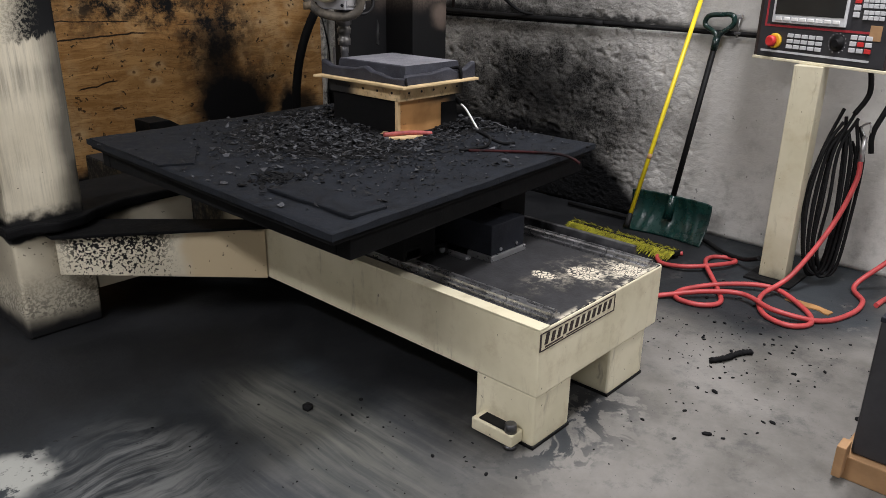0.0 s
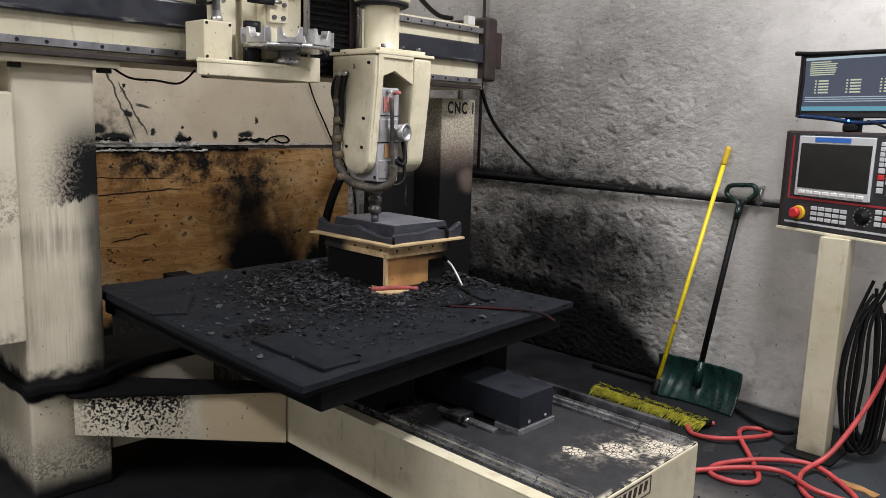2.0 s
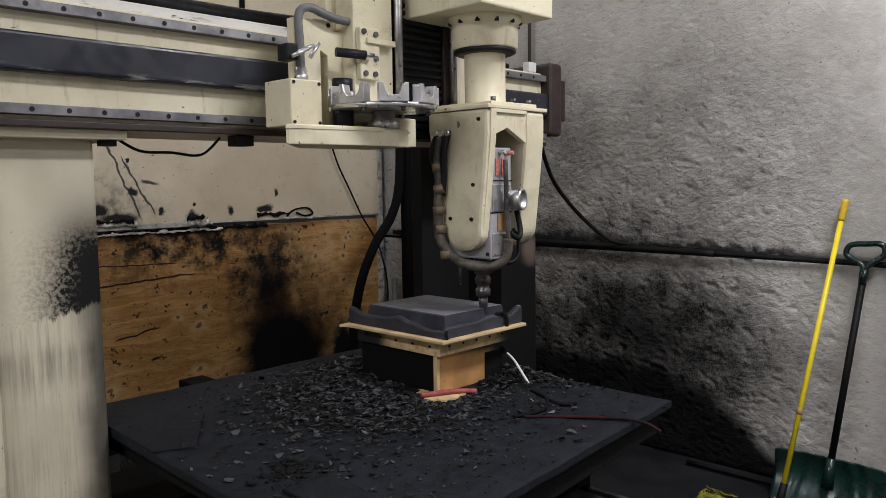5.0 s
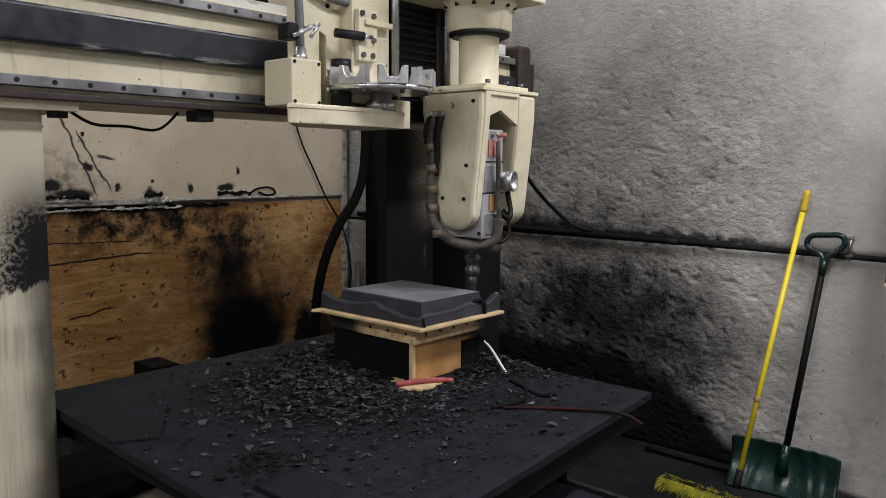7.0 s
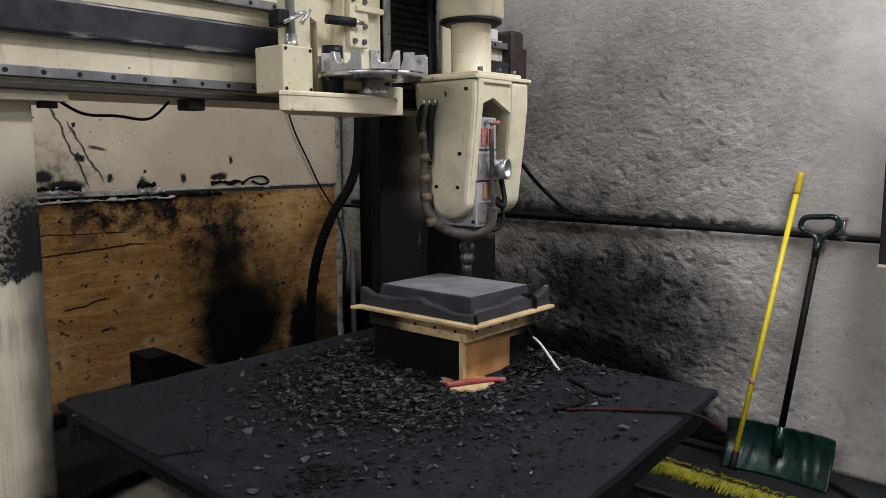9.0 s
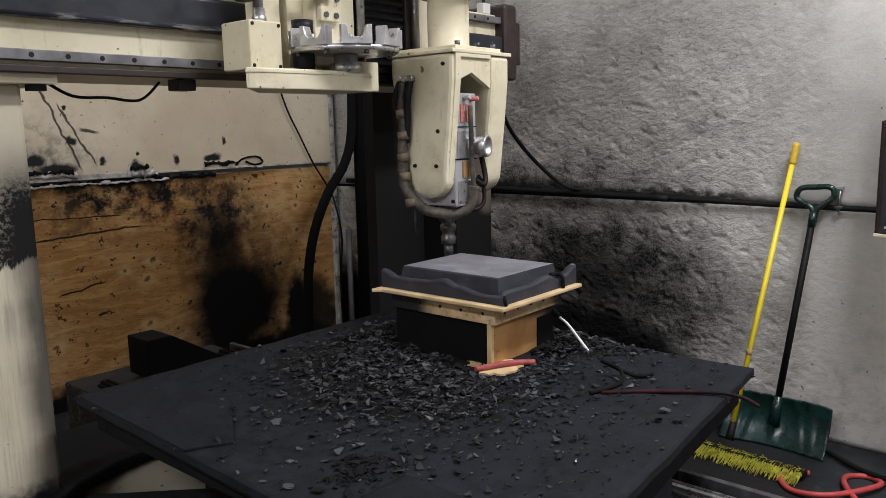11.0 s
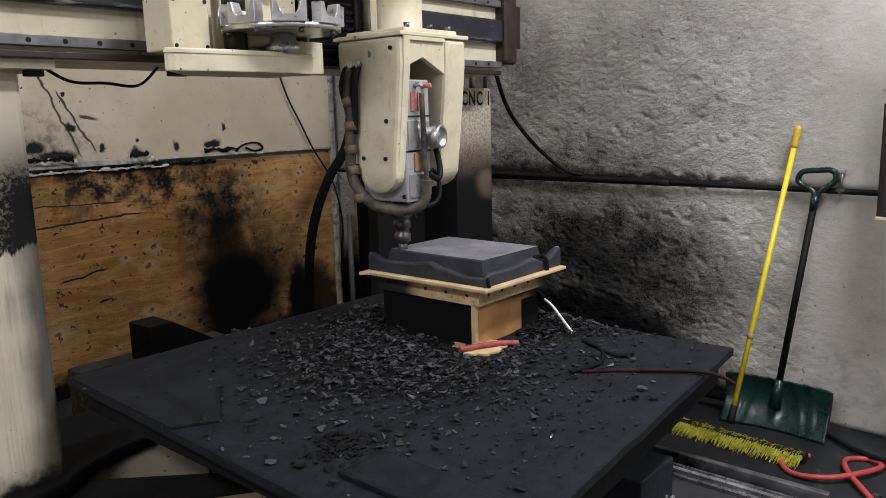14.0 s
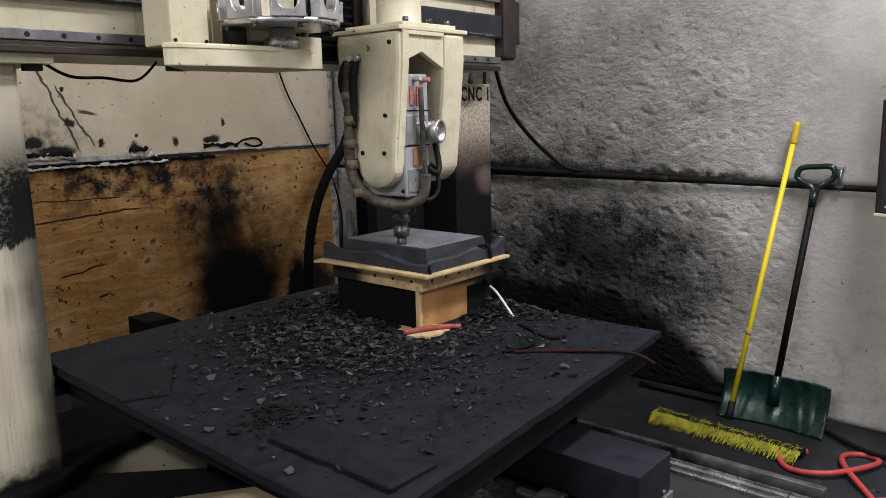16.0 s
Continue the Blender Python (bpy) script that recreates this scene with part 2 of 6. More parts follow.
def plywood():
    m = Mat("scorched_plywood", 0.75, spec=0.2)
    v = m.pos()
    g = m.node("ShaderNodeMapping", {"Vector": m.warp(v, 1.6, 0.30), "Scale": (1.0, 1.0, 9)})
    grain = m.noise(g, 2.2, 6, 0.62, 1.0)
    base = m.mix(m.step(grain, 0.3, 0.7), (0.33, 0.165, 0.052), (0.56, 0.325, 0.125))
    base = m.mix(m.times(m.step(m.noise(v, 3.2, 5, 0.65), 0.46, 0.66), 0.45), base, (0.66, 0.47, 0.25))
    base = m.mix(m.times(m.step(m.noise(v, 26, 4, 0.7), 0.52, 0.68), 0.35), base, (0.24, 0.115, 0.038))
    fibre = m.node("ShaderNodeMapping", {"Vector": m.warp(v, 5, 0.06), "Scale": (1.0, 1.0, 14)})
    base = m.mix(m.times(m.step(m.noise(fibre, 9, 4, 0.7), 0.52, 0.66), 0.55), base, (0.19, 0.085, 0.028))
    w3 = m.warp(v, 18, 0.06)
    for x, z, r in ((0.96, 0.82, 1), (0.914, 0.699, 1.1), (0.901, 0.414, 1.1), (0.318, 0.391, 1.2), (2.142, 1.206, 1), (1.861, 1.085, 1),
                    (2.115, 1.061, 0.9), (2.112, 0.88, 0.9), (1.897, 0.651, 1), (1.948, 0.652, 0.8), (0.769, 0.781, 0.8)):
        base = m.mix(m.times(m.blob(w3, (x, 4.13, z), (0.085 * r, 1, 0.055 * r), 0.2), 0.42), base, (0.70, 0.52, 0.30))
        base = m.mix(m.times(m.blob(w3, (x, 4.13, z), (0.023 * r, 1, 0.021 * r), 0.35), 0.8), base, (0.085, 0.034, 0.013))
    wl = m.warp(v, 9, 0.035)
    crack = m.most(m.stroke(wl, (0.25, 1.02), (0.92, 1.05), 0.016), m.stroke(wl, (0.36, 0.69), (0.66, 0.735), 0.014), m.stroke(wl, (0.57, 0.535), (0.67, 0.555), 0.02),
                   m.stroke(wl, (0.25, 1.14), (0.8, 1.12), 0.010), m.times(m.step(m.noise(m.node("ShaderNodeMapping", {"Vector": v, "Scale": (1.0, 1.0, 20)}), 3.1, 3, 0.5), 0.70, 0.73), 0.7))
    base = m.mix(crack, base, (0.02, 0.011, 0.007))
    w = m.warp(v, 5.0, 0.30)
    patch = m.step(m.noise(v, 10, 6, 0.76), 0.38, 0.60)
    smoke = m.most(
        m.times(m.blob(w, (1.42, 4.1, 1.05), (0.60, 1, 0.62), 0.1), 1.0),
        m.times(m.blob(w, (0.85, 4.1, 1.28), (1.05, 1, 0.42), 0.2), 1.0),
        m.times(m.blob(w, (1.80, 4.1, 0.62), (0.45, 1, 0.45), 0.1), 0.7),
        m.times(m.blob(w, (2.3, 4.1, 0.8), (0.3, 1, 0.6), 0.0), 0.3))
    s = m.times(smoke, m.math("ADD", 0.22, m.times(patch, 0.82)))
    s = m.over(s, m.times(m.step(m.noise(m.warp(v, 30, 0.03), 21, 3, 0.6), 0.63, 0.68), 0.85))
    s = m.over(s, m.times(m.blob(m.warp(m.warp(v, 4, 0.25), 18, 0.12), (1.45, 4.1, 0.88), (0.32, 1, 0.50), 0.1), 0.92))
    s = m.over(s, m.blob(m.warp(m.warp(v, 4, 0.25), 16, 0.10), (1.53, 4.1, 0.38), (0.50, 1, 0.48), 0.5))
    s = m.over(s, m.blob(m.warp(v, 16, 0.10), (2.09, 4.1, 0.24), (0.14, 1, 0.42), 0.55))
    s = m.over(s, m.times(m.blob(w, (2.25, 4.1, 0.2), (0.3, 1, 0.38), 0.5), 0.95))
    s = m.over(s, m.times(m.blob(w, (0.7, 4.1, 1.34), (1.0, 1, 0.07), 0.5), 0.9))
    s = m.over(s, m.blob(w, (1.2, 4.1, 0.0), (2.5, 1, 0.20), 0.6))
    col = m.mix(m.math("MINIMUM", s, 1.0), base, SOOT)
    return m.done(col, 0.75, m.bump(m.math("ADD", grain, m.times(m.noise(v, 60, 4, 0.7), 0.7)), 0.45, 0.005))


def plaster():
    m = Mat("stained_plaster", 0.8)
    v = m.pos()
    base = m.mix(m.step(m.noise(v, 1.5, 5), 0.3, 0.7), (0.56, 0.475, 0.345), (0.70, 0.62, 0.475))
    base = m.mix(m.times(m.step(m.noise(v, 9, 5, 0.7), 0.5, 0.75), 0.3), base, (0.40, 0.33, 0.22))
    w = m.warp(v, 12.0, 0.05)
    lines = m.most(m.stroke(w, (0.36, 1.88), (0.565, 1.39), 0.020), m.stroke(w, (0.44, 1.80), (0.66, 1.42), 0.016), m.stroke(w, (0.56, 1.655), (0.69, 1.62), 0.030))
    spots = m.most(*[m.blob(m.warp(v, 26, 0.05), (x, 4.115, z), (a, 1, b), 0.5) for x, z, a, b in (
        (1.526, 1.555, 0.018, 0.038), (1.165, 1.444, 0.028, 0.042), (0.684, 1.457, 0.028, 0.03), (0.889, 1.415, 0.055, 0.05), (0.907, 1.491, 0.018, 0.016),
        (0.512, 1.575, 0.04, 0.035), (0.486, 1.766, 0.018, 0.022), (1.434, 1.448, 0.085, 0.032), (1.40, 1.44, 0.05, 0.02), (0.42, 1.42, 0.15, 0.045), (0.30, 1.47, 0.08, 0.05))])
    haze = m.times(m.blob(m.warp(v, 5, 0.25), (0.30, 4.1, 1.48), (0.55, 1, 0.40), 0.1), m.math("ADD", 0.22, m.times(m.step(m.noise(v, 14, 6, 0.75), 0.42, 0.66), 0.5)))
    s = m.over(m.over(m.times(lines, 0.9), spots), haze)
    s = m.over(s, m.times(m.step(m.noise(m.warp(v, 30, 0.02), 24, 3, 0.7), 0.675, 0.71), 0.85))
    col = m.mix(m.math("MINIMUM", s, 1.0), base, SOOT)
    return m.done(col, 0.8, m.bump(m.noise(v, 14, 6, 0.65), 0.4, 0.006))


def cream(name, blobs=(), specks=0.5, tone=1.0, local=False):
    """Cream machine enamel with soot where the fire reached it."""
    m = Mat(name, 0.42)
    v = m.obj() if local else m.pos()
    a, b = (0.64, 0.59, 0.42), (0.78, 0.725, 0.545)
    base = m.mix(m.step(m.noise(v, 3.0, 5), 0.3, 0.7), tuple(c * tone for c in a), tuple(c * tone for c in b))
    w = m.warp(v, 5.0, 0.16)
    s = m.times(m.step(m.noise(v, 55, 3, 0.6), 0.73 - 0.04 * specks, 0.77 - 0.04 * specks), 0.9)
    if blobs:
        k = m.most(*[m.times(m.blob(w, c, r, i), a) for c, r, i, a in blobs])
        n = m.step(m.noise(v, 46, 5, 0.7), 0.35, 0.65)
        s = m.over(s, m.times(k, m.math("ADD", m.times(k, 0.92), m.times(n, 0.20))))
    s = m.math("MINIMUM", s, 1.0)
    col = m.mix(s, base, SOOT)
    col = m.mix(m.times(m.step(m.noise(v, 9, 6, 0.7), 0.48, 0.78), 0.45), col, (0.36, 0.27, 0.15))
    drip = m.node("ShaderNodeMapping", {"Vector": m.warp(v, 9, 0.04), "Scale": (1, 1, 0.12)})
    col = m.mix(m.times(m.times(m.step(m.noise(drip, 26, 4, 0.65), 0.56, 0.74), m.step(m.noise(v, 4, 3), 0.42, 0.62)), 0.5), col, (0.17, 0.13, 0.08))
    col = m.mix(m.times(m.step(m.noise(m.warp(v, 40, 0.02), 19, 2), 0.745, 0.765), 0.8), col, (0.05, 0.04, 0.03))
    return m.done(col, m.step(s, 0.0, 1.0, 0.4, 0.85), m.bump(m.noise(v, 90, 3), 0.12, 0.002))


def enamel(m, v):
    return m.mix(m.step(m.noise(v, 3.0, 5), 0.3, 0.7), (0.53, 0.48, 0.365), (0.68, 0.625, 0.49))


def wiped(m, v, x, z, edge):
    """Soot spots above a ragged line, and a brushed, half-clean surface below it."""
    line = m.math("ADD", edge, m.times(m.math("SUBTRACT", m.noise(m.node("ShaderNodeMapping", {"Vector": v, "Scale": (1, 1, 0.15)}), 34, 5, 0.7), 0.5), 0.11))
    below = m.step(m.math("SUBTRACT", line, z), -0.006, 0.012)
    g = m.node("ShaderNodeMapping", {"Vector": v, "Scale": (1, 1, 0.04)})
    streak = m.times(m.step(m.noise(g, 85, 5, 0.7), 0.42, 0.72), m.step(m.noise(v, 5, 4, 0.6), 0.35, 0.7, 0.14, 0.42))
    band = m.times(m.step(z, 1.16, 1.10), m.step(z, 0.98, 1.06))
    return below, m.over(streak, m.times(band, m.times(m.step(m.noise(g, 50, 4), 0.30, 0.7), 0.38)))


def column_paint():
    m = Mat("cream_enamel_column", 0.5, spec=0.35)
    v = m.pos()
    x, y, z = m.sep(v)
    xw = m.sep(m.warp(v, 6, 0.10))[0]
    below, brushed = wiped(m, v, x, z, m.math("ADD", 1.255, m.times(m.math("ADD", x, 0.55), 0.20)))
    heat = m.times(m.step(xw, -0.78, -0.575), m.step(z, 1.70, 1.36))
    pit = m.step(m.noise(v, 75, 4, 0.7), 0.42, 0.60)
    above = m.math("MINIMUM", m.math("ADD", m.times(heat, 1.05), m.times(m.times(m.step(xw, -0.86, -0.62), m.step(z, 1.55, 1.35)), m.times(pit, 0.45))), 1.0)
    rim = m.step(xw, -0.665, -0.56)
    low = m.step(m.math("ADD", z, m.times(m.noise(v, 14, 3), 0.12)), 0.64, 0.58)
    s = m.node("ShaderNodeMix", {0: below, 2: above, 3: m.over(m.over(brushed, m.times(rim, 0.85)), low)})
    s = m.over(m.math("MINIMUM", s, 1.0), m.times(m.step(m.noise(v, 60, 2), 0.72, 0.75), 0.9))
    return m.done(m.mix(s, enamel(m, v), SOOT), m.step(s, 0, 1, 0.42, 0.9), m.bump(m.noise(v, 120, 3), 0.15, 0.002))


def cabinet_paint():
    m = Mat("cream_enamel_cabinet", 0.45, spec=0.35)
    v = m.pos()
    x, y, z = m.sep(v)
    below, brushed = wiped(m, v, x, z, m.math("ADD", 1.17, m.times(m.math("ADD", x, 0.86), 0.35)))
    right = m.step(x, -1.03, -1.0)
    spots = m.times(m.step(m.noise(m.node("ShaderNodeMapping", {"Vector": m.warp(v, 30, 0.02), "Scale": (0.6, 1, 1.3)}), 42, 3, 0.6), 0.62, 0.66), m.step(m.noise(v, 6, 3), 0.36, 0.5))
    zone = m.times(m.step(z, 1.32, 1.1), m.step(x, -0.93, -1.04))
    haze = m.times(m.times(m.step(z, 1.45, 1.2), m.step(x, -1.05, -0.88)), m.step(m.noise(v, 75, 4, 0.7), 0.45, 0.65))
    s = m.over(m.times(m.times(below, right), m.times(brushed, 0.7)), m.over(m.times(spots, zone), m.times(m.times(haze, 0.6), m.math("SUBTRACT", 1.0, below))))
    s = m.over(s, m.times(m.step(m.noise(v, 60, 2), 0.715, 0.75), 0.9))
    s = m.over(s, m.times(m.step(m.noise(v, 20, 5, 0.7), 0.45, 0.7), m.times(m.step(z, 0.80, 0.70), 0.7)))
    return m.done(m.mix(s, enamel(m, v), SOOT), m.step(s, 0, 1, 0.4, 0.9), m.bump(m.noise(v, 120, 3), 0.12, 0.002))


def far_column_paint():
    m = Mat("cream_enamel_far_column", 0.5, spec=0.25)
    v = m.pos()
    w = m.warp(v, 6, 0.12)
    x, y, z = m.sep(w)
    clean = m.times(m.step(z, 1.22, 1.52), m.step(x, 1.30, 1.62))
    pink = m.blob(w, (1.78, 2.1, 1.24), (0.12, 0.5, 0.10), 0.2)
    pit = m.step(m.noise(v, 70, 4, 0.7), 0.40, 0.60)
    s = m.math("SUBTRACT", 1.0, m.most(m.times(clean, m.math("SUBTRACT", 1.0, m.times(pit, 0.45))), m.times(pink, 0.4)))
    base = m.mix(m.step(z, 1.30, 1.62), (0.34, 0.26, 0.21), (0.60, 0.55, 0.43))
    return m.done(m.mix(s, base, SOOT), 0.7, m.bump(m.noise(v, 90, 4), 0.25, 0.003))


def cross_paint():
    m = Mat("cream_enamel_cross_beam", 0.5, spec=0.3)
    v = m.pos()
    x, y, z = m.sep(m.warp(v, 8, 0.03))
    line = m.math("ADD", 0.43, m.times(m.math("ADD", x, 0.48), 0.18))
    s = m.times(m.step(m.math("SUBTRACT", z, line), -0.03, 0.01), m.step(z, 1.2, 1.1))
    s = m.over(s, m.times(m.step(m.noise(v, 60, 2), 0.70, 0.74), 0.9))
    s = m.over(s, m.times(m.times(m.step(z, 1.75, 1.4), m.step(z, 1.1, 1.2)), m.step(m.noise(v, 12, 5, 0.7), 0.3, 0.75)))
    return m.done(m.mix(s, enamel(m, v), SOOT), 0.6, m.bump(m.noise(v, 120, 3), 0.15, 0.002))


def brace_paint():
    m = Mat("cream_enamel_brace", 0.5, spec=0.35)
    v = m.pos()
    w = m.warp(v, 7, 0.08)
    x, y, z = m.sep(w)
    pit = m.step(m.noise(m.warp(v, 40, 0.02), 80, 4, 0.65), 0.47, 0.53)
    zone = m.times(m.step(x, -0.28, -0.40), m.step(x, -0.72, -0.64))
    dense = m.step(z, 0.18, 0.42)
    s = m.times(zone, m.step(m.noise(m.warp(v, 60, 0.015), 85, 3, 0.6), m.math("SUBTRACT", 0.62, m.times(dense, 0.16)), m.math("SUBTRACT", 0.66, m.times(dense, 0.16))))
    s = m.over(s, m.step(z, 0.425, 0.445))
    base_low = m.times(m.step(z, 0.16, 0.04), m.step(y, 1.85, 2.0))
    s = m.over(s, m.most(base_low, m.times(m.times(m.step(y, 1.85, 2.0), m.step(z, 0.34, 0.10)), m.math("ADD", 0.25, m.times(pit, 0.45)))))
    s = m.over(s, m.times(m.step(m.noise(v, 60, 2), 0.70, 0.74), 0.9))
    base = m.mix(m.step(x, -0.30, -0.26), enamel(m, v), (0.56, 0.46, 0.30))
    return m.done(m.mix(s, base, SOOT), m.step(s, 0, 1, 0.4, 0.9), m.bump(m.noise(v, 120, 3), 0.15, 0.002))


def charred(name, color=(0.0066, 0.0078, 0.0102), scale=20.0, rough=0.75, vary=1.2):
    m = Mat(name, rough, spec=0.14)
    v = m.obj()
    n = m.noise(v, scale, 6, 0.65)
    col = m.mix(m.step(n, 0.35, 0.75), color, tuple(c * (1 + vary) for c in color))
    col = m.mix(m.times(m.step(m.noise(v, scale * 0.2, 5, 0.7), 0.42, 0.7), 0.6), col, tuple(c * 2.1 for c in color))
    col = m.mix(m.times(m.step(m.noise(v, scale * 9, 2), 0.70, 0.76), 0.5), col, tuple(min(0.3, c * 7) for c in color))
    return m.done(col, m.step(n, 0.2, 0.8, rough - 0.15, min(1.0, rough + 0.2)), m.bump(m.noise(v, scale * 4, 6, 0.65), 0.6, 0.004))


def ledge_paint():
    """White paint with long scorched dashes."""
    m = Mat("sooty_white_paint", 0.6)
    v = m.pos()
    base = m.mix(m.step(m.noise(v, 5, 5), 0.3, 0.7), (0.56, 0.55, 0.52), (0.70, 0.69, 0.66))
    g = m.node("ShaderNodeMapping", {"Vector": m.warp(v, 8, 0.03), "Scale": (0.28, 1, 1.6)})
    s = m.times(m.step(m.noise(g, 26, 4, 0.65), 0.53, 0.60), m.step(m.noise(v, 2.6, 3), 0.42, 0.52))
    return m.done(m.mix(s, base, SOOT), 0.6, m.bump(m.noise(v, 60, 3), 0.2, 0.002))


def scuffed():
    """Blue-black enamel rubbed pale along the lower edge and nicked."""
    m = Mat("blue_black_enamel", 0.35, spec=0.4)
    v = m.pos()
    x, y, z = m.sep(m.warp(v, 11, 0.02))
    base = m.mix(m.step(m.noise(v, 6, 5, 0.65), 0.3, 0.7), (0.012, 0.014, 0.021), (0.026, 0.029, 0.040))
    g = m.node("ShaderNodeMapping", {"Vector": v, "Scale": (0.12, 1, 1)})
    rub = m.times(m.step(m.noise(g, 40, 4, 0.7), 0.50, 0.66), m.most(m.step(z, 1.960, 1.940), m.times(m.step(z, 2.032, 2.042), 0.7)))
    nick = m.step(m.noise(m.node("ShaderNodeMapping", {"Vector": v, "Scale": (1, 1, 0.4)}), 22, 3, 0.6), 0.72, 0.745)
    col = m.mix(m.times(m.over(rub, nick), 0.75), base, (0.42, 0.41, 0.38))
    return m.done(col, m.step(m.noise(v, 14, 4), 0.3, 0.7, 0.28, 0.5), m.bump(m.noise(v, 120, 2), 0.1, 0.001))


M_WALL, M_FLOOR, M_PLY, M_PLASTER = concrete_wall(), floor_mat(), plywood(), plaster()
M_DULL = plain("painted_block", (0.45, 0.44, 0.42), 0.85, scale=3)
M_CREAM = cream("cream_enamel")
M_CREAM_BED = cream("cream_enamel_bed", [((0.0, 3.0, 0.4), (1.3, 1.35, 1.0), 0.85, 1.0)], 0.6)
M_CREAM_COL, M_CREAM_CAB, M_CREAM_RCOL = column_paint(), cabinet_paint(), far_column_paint()
M_CREAM_WING = brace_paint()
M_CREAM_HEAD = cream("cream_enamel_head", [((0.15, -0.38, -0.62), (0.32, 0.32, 0.20), 0.0, 0.75), ((0.42, -0.34, -0.60), (0.14, 0.27, 0.26), 0.0, 0.75), ((0.11, -0.27, -0.33), (0.05, 0.08, 0.40), 0.0, 0.35)], specks=0.9, local=True)
M_CREAM_CAR = cream("cream_enamel_carriage", specks=0.8, local=True)
M_BLACK = plain("black_paint", (0.010, 0.0105, 0.013), 0.5, vary=0.4, spec=0.25)
M_BROWN = plain("dark_brown_paint_and_shade", (0.035, 0.022, 0.02), 0.5, vary=0.4)
M_STEEL = plain("machined_steel", (0.42, 0.42, 0.42), 0.35, 1.0, 0.3)
M_ALU = plain("cast_aluminium", (0.62, 0.62, 0.63), 0.35, 0.9, 0.2)
M_GREYBOX = plain("grey_spindle_housing", (0.42, 0.42, 0.44), 0.45, 0.3, 0.2, 8)
M_RAIL = plain("sooty_rail_steel", (0.18, 0.18, 0.19), 0.4, 0.8, 0.5, soot=0.4)
M_BEDRAIL = plain("bare_rail_steel", (0.46, 0.46, 0.47), 0.3, 0.9, 0.45, soot=0.08)
M_BEAMRAIL = plain("worn_rail_steel", (0.24, 0.24, 0.25), 0.5, 0.75, 0.45, soot=0.15)
M_RUBBER = plain("black_rubber", (0.007, 0.007, 0.0075), 0.6, vary=0.5, spec=0.2)
M_HOSE = plain("scorched_braided_hose", (0.10, 0.085, 0.065), 0.7, vary=0.5, scale=30, soot=0.5)
M_RED = plain("red_rubber_hose", (0.50, 0.065, 0.065), 0.45, vary=0.25)
M_CHAR = charred("charred_board")
# Burnt black, which also carries the shade under the table.
M_CHARSHADE = charred("charred_and_shaded_black", (0.0032, 0.0033, 0.0036), 9, 0.9, 0.8)
M_BOX = charred("dusty_dark_grey_cover", (0.013, 0.0145, 0.019), 14, 0.6, 0.3)
M_YELLOW = plain("yellow_handle_paint", (0.78, 0.62, 0.02), 0.4, vary=0.15)
M_BRISTLE = plain("yellow_bristle", (0.42, 0.40, 0.03), 0.7, vary=0.5, scale=40, soot=0.25)
M_GREEN = plain("dark_green_plastic", (0.005, 0.032, 0.027), 0.28, vary=0.5, scale=7, soot=0.42)
M_WOOD = plain("raw_birch_plywood", (0.62, 0.46, 0.25), 0.6, vary=0.25, scale=9)
M_MDF = plain("brown_mdf", (0.42, 0.22, 0.08), 0.65, vary=0.35, scale=7, soot=0.05)
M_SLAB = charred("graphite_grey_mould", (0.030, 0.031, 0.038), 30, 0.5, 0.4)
# Upper face painted paler: the overhead light's reflection put into the colour.
M_SLABLIT = charred("lit_grey_mould_top", (0.155, 0.155, 0.172), 18, 0.45, 0.35)
M_TRIM = plain("chipped_white_trim", (0.55, 0.54, 0.5), 0.7, scale=25, soot=0.45)
M_TAPE = plain("burnt_white_tape", (0.66, 0.64, 0.60), 0.8, scale=26, soot=0.42)
M_TAPEBROWN = plain("scorched_brown_tape", (0.16, 0.12, 0.075), 0.6, vary=0.5, scale=30, soot=0.2)
M_STUB = plain("scorched_pink_rubber", (0.34, 0.07, 0.065), 0.7, vary=0.4, scale=30, soot=0.15)
M_POST = cream("rust_stained_cream_post", [((2.12, -0.06, 0.95), (0.2, 0.07, 0.16), 0.1, 0.3), ((2.12, 0.0, 0.0), (0.2, 0.2, 0.12), 0.2, 0.8)], 0.8, tone=0.78)
M_SCORCHWHITE = ledge_paint()
M_NAVY = scuffed()
M_CONDUIT = plain("grey_conduit", (0.16, 0.16, 0.165), 0.5, vary=0.3)
M_REDLABEL = plain("red_and_white_label", (0.60, 0.20, 0.17), 0.5, vary=0.35, scale=60)
M_STEELDARK = plain("sooty_tool_steel", (0.16, 0.155, 0.15), 0.4, 0.8, 0.4)
M_CUTTER = plain("grey_cutter_steel", (0.12, 0.12, 0.125), 0.4, 0.6, 0.3)
M_CREAM_SIDE = cross_paint()
M_WHITE = plain("white_plastic", (0.75, 0.75, 0.73), 0.4, vary=0.1)
M_CARD = plain("brown_cardboard", (0.36, 0.21, 0.10), 0.8, vary=0.2)
M_KEY = plain("pale_grey_keys", (0.55, 0.56, 0.57), 0.5, vary=0.1)
M_REDKEY = plain("red_keys", (0.55, 0.03, 0.03), 0.45, vary=0.1)
M_PANEL = plain("dark_control_panel", (0.030, 0.030, 0.034), 0.5, vary=0.2)
M_GLASS = plain("dark_screen_glass", (0.02, 0.022, 0.022), 0.12, vary=0.1, grain=0.0)


